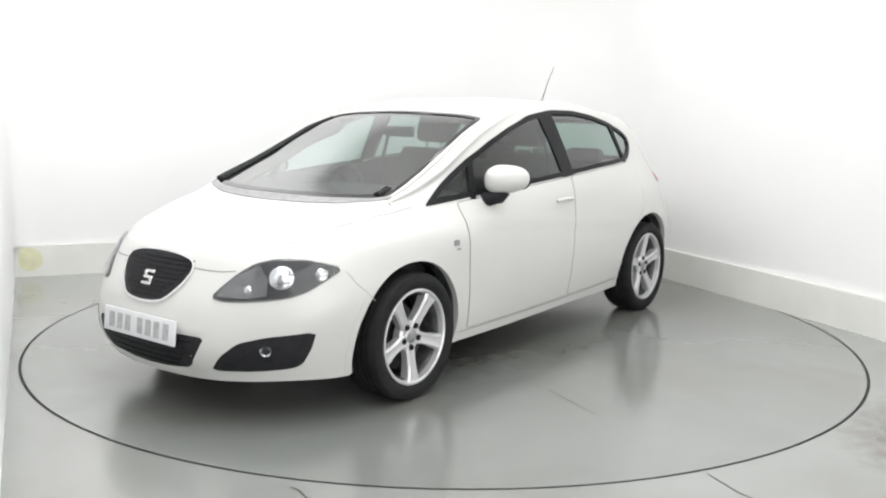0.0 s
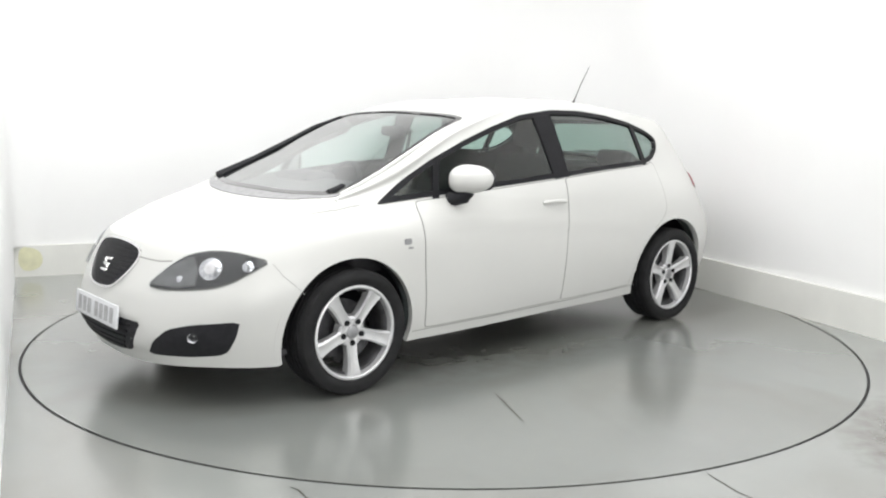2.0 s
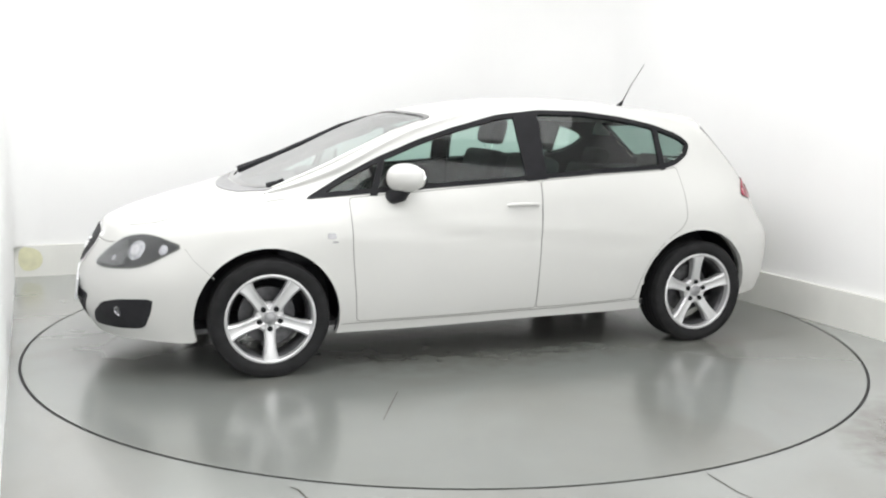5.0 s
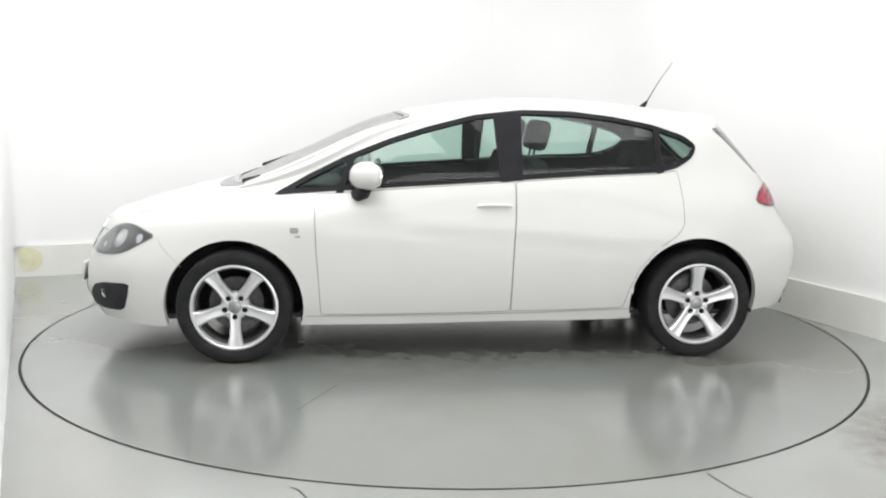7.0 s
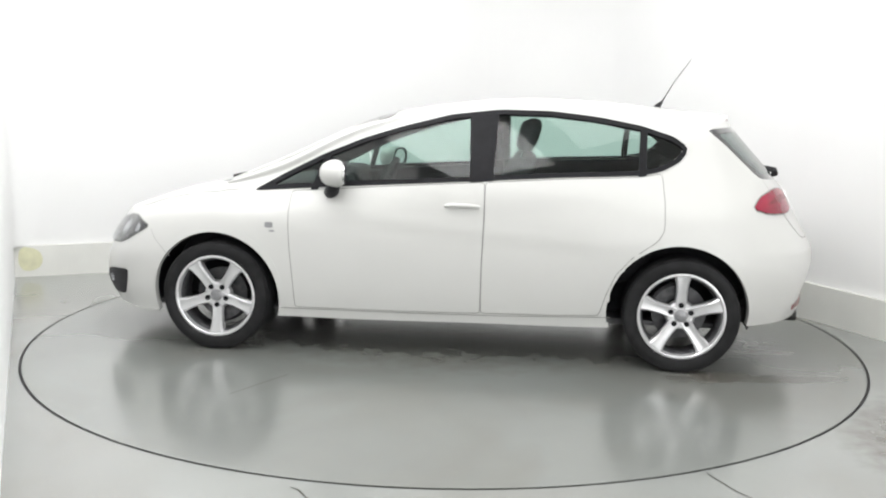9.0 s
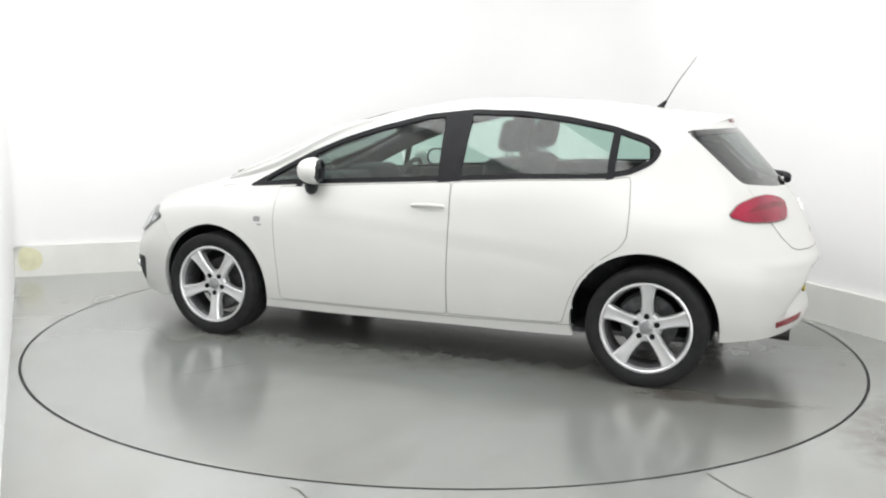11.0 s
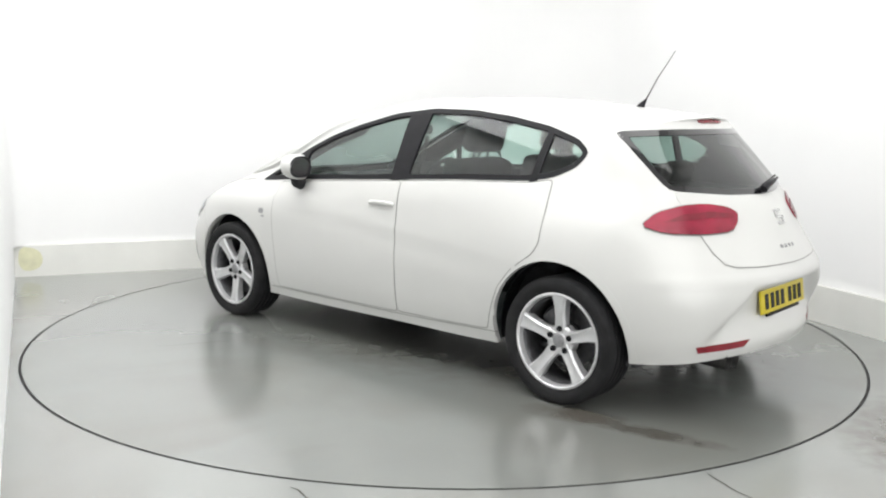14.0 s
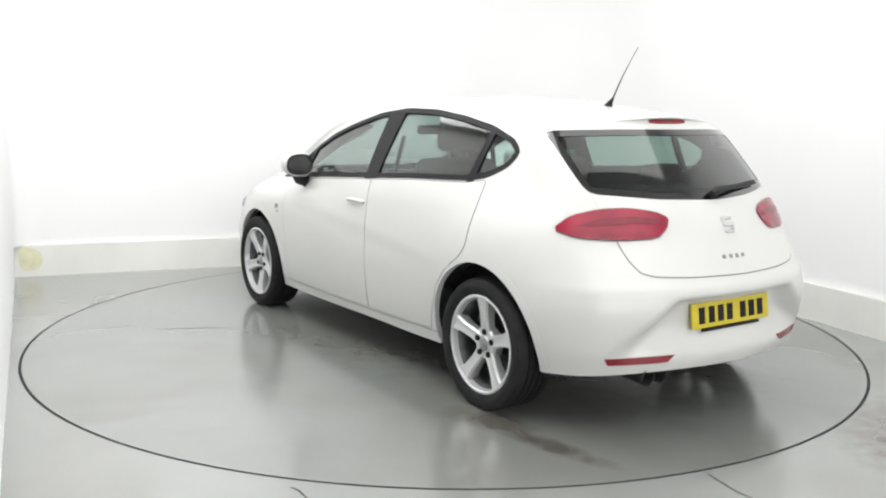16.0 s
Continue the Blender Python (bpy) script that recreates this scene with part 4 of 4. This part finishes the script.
    blade = [on_skin("rear", a, b, .010) for a, b in ((-.06, 1.032), (-.2, 1.045), (-.44, 1.052))]
    part("blade", tube(blade, .006, 6), TRIM, wiper)
    for y in (.38, .455):
        bm = bmesh.new()
        lathe(bm, [(.030, .16), (.036, .0), (.033, -.002), (.030, .004), (.028, .15)], 24, Matrix.Translation((-1.945, y, .262)) @ Matrix.Rotation(radians(-90), 4, "Z"))
        part("exhaust_pipe", bm, SOOT, car, "dark twin exhaust tip")
    bm = bmesh.new()
    lathe(bm, [(0, .2), (.09, .18), (.10, .0), (.09, -.18), (0, -.2)], 20, Matrix.Translation((-1.70, .40, .31)) @ Matrix.Rotation(radians(0), 4, "Z"))
    part("silencer", bm, SOOT, car)
    # aerial
    base = Vector((-1.171, 0, 1.397))
    foot = part("aerial", tube([base, base + Vector((-.012, 0, .022)), base + Vector((-.030, 0, .042))], [.024, .014, .007], 12), PLASTIC, car, "black whip aerial on the roof")
    part("mast", tube([base + Vector((-.028, 0, .04)), (-1.265, 0, 1.555), (-1.355, 0, 1.685)], [.004, .0025, .0014], 6), TRIM, foot)


def side_details(car):
    # door mirrors: a rounded shell with a flat back, a glass and a foot
    bm = bmesh.new()
    n, k = 28, 14
    rows = []
    for i in range(k + 1):
        a = math.pi * i / k
        ring = []
        for j in range(n):
            b = 2 * math.pi * j / n
            e = lambda c, p: math.copysign(abs(c) ** p, c)
            y, z, x = e(math.sin(a), .85) * e(math.cos(b), .8), e(math.sin(a), .85) * e(math.sin(b), .8), math.cos(a)
            x = x * .095 if x > 0 else max(x * .06, -.035)
            ring.append(bm.verts.new((.592 + x - .05 * y * .6, .880 + .110 * y, 1.018 + (.075 - .012 * y) * z + .006 * y)))
        rows.append(ring)
    for p, q in zip(rows, rows[1:]):
        for j in range(n):
            bm.faces.new((p[j], q[j], q[(j + 1) % n], p[(j + 1) % n]))
    bmesh.ops.remove_doubles(bm, verts=bm.verts, dist=1e-5)
    bmesh.ops.recalc_face_normals(bm, faces=bm.faces)
    shells = both("door_mirror", bm, PAINT, car, "white door mirror on a black foot")
    bm = bmesh.new()
    ring = [bm.verts.new((.552 - .03 * .9 * math.copysign(abs(math.cos(t)) ** .8, math.cos(t)), .880 + .094 * math.copysign(abs(math.cos(t)) ** .8, math.cos(t)), 1.020 + .058 * math.copysign(abs(math.sin(t)) ** .8, math.sin(t)))) for t in (2 * math.pi * j / 28 for j in range(28))]
    f = bm.faces.new(ring)
    bmesh.ops.recalc_face_normals(bm, faces=[f])
    g = bmesh.ops.extrude_face_region(bm, geom=[f])
    for q in g["geom"]:
        if isinstance(q, bmesh.types.BMVert):
            q.co.x += .012
    bmesh.ops.recalc_face_normals(bm, faces=bm.faces)
    me = mesh_of(bm, "mirror_glass", CHROME)
    part("mirror_glass", me, None, shells[0]), part("mirror_glass", mirrored(me, "mirror_glass"), None, shells[1])
    bezel = tube([q.co + Vector((-.004, 0, 0)) for q in me.vertices[:28]], .007, 6, True)
    me = mesh_of(bezel, "mirror_bezel", PLASTIC)
    part("mirror_bezel", me, None, shells[0]), part("mirror_bezel", mirrored(me, "mirror_bezel"), None, shells[1])
    foot = tube([(.66, .745, .915), (.645, .805, .912), (.620, .850, .928), (.605, .875, .960)], [.030, .036, .038, .032], 12)
    me = mesh_of(foot, "mirror_foot", PLASTIC)
    part("mirror_foot", me, None, shells[0]), part("mirror_foot", mirrored(me, "mirror_foot"), None, shells[1])
    # door handles on the front doors
    pts = [(.004, .856, .004), (-.015, .859, .012), (-.06, .862, .017), (-.12, .862, .017), (-.165, .860, .012), (-.182, .857, .004)]
    line = [on_skin("side", a, b, l) for a, b, l in pts]
    both("door_handle", tube(line, [.009, .011, .011, .011, .011, .009], 10), PAINT, car, "white door handle")
    both("handle_recess", panel(rounded([(.0, .838), (-.175, .838), (-.175, .876), (.0, .876)], .25, 2), "side", 0.003, 0.002, .04), PAINT, car)
    both("sill_trim", ribbon([(.93, .248), (.3, .250), (-.3, .258), (-.90, .278)], "side", -.003, .002, .003, closed=False), SEAM, car)
    both("mud_flap", panel([(.955, .19), (.90, .19), (.92, .26), (.955, .27)], "side", -.03, .01, .04), PLASTIC, car)
    # wipers parked along the pillars, each behind a raised white edge
    edge = [(1.255, .635), (1.15, .640), (1.0, .628), (.8, .611), (.6, .592), (.42, .562)]
    for sgn in (1, -1):
        lip = [on_skin("top", x, (y + .006) * sgn, .003) for x, y in edge]
        part("pillar_edge", tube(lip, [.006, .011, .012, .012, .011, .005], 8), PAINT, car)
        reach = edge if sgn < 0 else [(1.27, .60), (1.24, .605), (1.18, .608)]
        arm = [on_skin("top", x, (y - .026) * sgn, .004) for x, y in reach]
        wiper = part("wiper", tube(arm, [.024, .021, .017, .014, .012, .006] if sgn < 0 else [.018, .016, .005], 10), PLASTIC, car, "black windscreen wiper parked along the pillar")
        blade = [on_skin("top", x, (y - .05) * sgn, .003) for x, y in reach[:5]]
        part("wiper_blade", tube(blade, .007, 6), TRIM, wiper)


def rounded_block(lo, hi, m, bevel, segs=3):
    bm = bmesh.new()
    box(bm, lo, hi)
    bmesh.ops.bevel(bm, geom=bm.edges[:], offset=bevel, segments=segs, affect="EDGES", profile=0.6)
    bmesh.ops.recalc_face_normals(bm, faces=bm.faces)
    for q in bm.verts:
        q.co = m @ q.co
    return bm


def cabin(car):
    bm = bmesh.new()
    box(bm, (-1.58, -.70, .215), (1.75, .70, .245), None, .01)
    part("floor_pan", bm, DARKMETAL, car, "dark underbody")
    bm = bmesh.new()
    box(bm, (-1.2, -.2, .14), (1.5, -.1, .2), None, .01)
    part("exhaust_run", bm, DARKMETAL, car)
    bm = bmesh.new()
    for x in (1.303, -1.270):
        box(bm, (x - .05, -.68, .26), (x + .05, .68, .34), None, .01)
    part("axle", bm, DARKMETAL, car)
    part("dashboard", rounded_block((-.27, -.70, -.22), (.27, .70, .16), Matrix.Translation((.98, 0, .775)) @ Matrix.Rotation(radians(6), 4, "Y"), .07), CABIN, car, "dark dashboard")
    part("instrument_hood", rounded_block((-.10, -.19, -.06), (.12, .19, .07), Matrix.Translation((.80, -.36, .92)), .05), CABIN, car)
    wheel = [Vector((.56, -.36, .86)) + Matrix.Rotation(radians(-24), 3, "Y") @ Vector((0, .183 * math.cos(a), .183 * math.sin(a))) for a in (2 * math.pi * k / 32 for k in range(32))]
    sw = part("steering_wheel", tube(wheel, .016, 8, True), CABIN, car, "dark steering wheel")
    part("steering_hub", rounded_block((-.03, -.07, -.06), (.03, .07, .06), Matrix.Translation((.575, -.36, .86)) @ Matrix.Rotation(radians(-24), 4, "Y"), .025), CABIN, sw)
    part("steering_column", tube([(.58, -.36, .855), (.78, -.36, .78)], .04, 10), CABIN, sw)
    part("interior_mirror", rounded_block((-.015, -.11, -.03), (.015, .11, .03), Matrix.Translation((.42, 0, 1.235)), .014), CABIN, car, "dark interior mirror")
    for y in (.36, -.36):
        seat = part("front_seat", rounded_block((-.26, -.25, -.09), (.28, .25, .09), Matrix.Translation((.02, y, .50)) @ Matrix.Rotation(radians(-8), 4, "Y"), .06), FABRIC, car, "dark cloth front seat")
        lean = Matrix.Translation((-.24, y, .54)) @ Matrix.Rotation(radians(-14), 4, "Y")
        bm = rounded_block((-.08, -.25, -.05), (.07, .25, .58), lean, .065)
        part("seat_back", bm, FABRIC, seat)
        part("head_restraint", rounded_block((-.055, -.145, .62), (.05, .145, .80), lean, .05), FABRIC, seat)
        for d in (-.06, .06):
            part("restraint_post", tube([lean @ Vector((0, d, .55)), lean @ Vector((0, d, .65))], .007, 8), CHROME, seat)
    bench = part("rear_seat", rounded_block((-.28, -.64, -.09), (.24, .64, .09), Matrix.Translation((-.82, 0, .52)), .06), FABRIC, car, "dark cloth rear bench seat")
    lean = Matrix.Translation((-1.04, 0, .56)) @ Matrix.Rotation(radians(-20), 4, "Y")
    part("seat_back", rounded_block((-.07, -.62, -.05), (.07, .62, .46), lean, .06), FABRIC, bench)
    for y in (.36, -.36):
        part("head_restraint", rounded_block((-.045, y - .13, .47), (.045, y + .13, .58), lean, .04), FABRIC, bench)
    part("parcel_shelf", rounded_block((-1.74, -.56, .955), (-1.22, .56, .985), Matrix.Identity(4), .012), CABIN, car, "dark parcel shelf")
    bm = skin_mesh(True, where=lambda c: c[2] > 1.30 and -1.35 < c[0] < .3)
    bm.normal_update()
    for q in bm.verts:
        q.co -= q.normal * 0.026
    part("headlining", bm, LINER, car, "pale grey headlining")
    for s in (1, -1):
        belt = [(-.20, .60 * s, 1.22), (-.21, .68 * s, .98), (-.22, .72 * s, .60)]
        part("seat_belt", tube(belt, .012, 6), CABIN, car)

floor_marks()
table = build_turntable()
car = build_car()
build_wheels(car)
front_details(car)
rear_details(car)
side_details(car)
cabin(car)


# ------------------------------------------------------------ motion of the turntable
def heading(t):
    """Degrees; the table starts to turn softly and then runs evenly."""
    ease = {0.0: 233.38, 0.5: 231.34, 1.0: 228.35}
    return ease[t] if t in ease else 224.92 - 6.915 * (t - 1.5)


CAR_OFF = Vector((0.084, 0.109, 0))


def motions():
    steps = [0.5 * k for k in range(33)]
    walk(table, [(t, pose(0, 0, 0, 0, 0, heading(t))) for t in steps])
    walk(car, [(t, pose(0, 0, 0, 0, 0, heading(t)) @ Matrix.Translation(-CAR_OFF)) for t in steps])


motions()
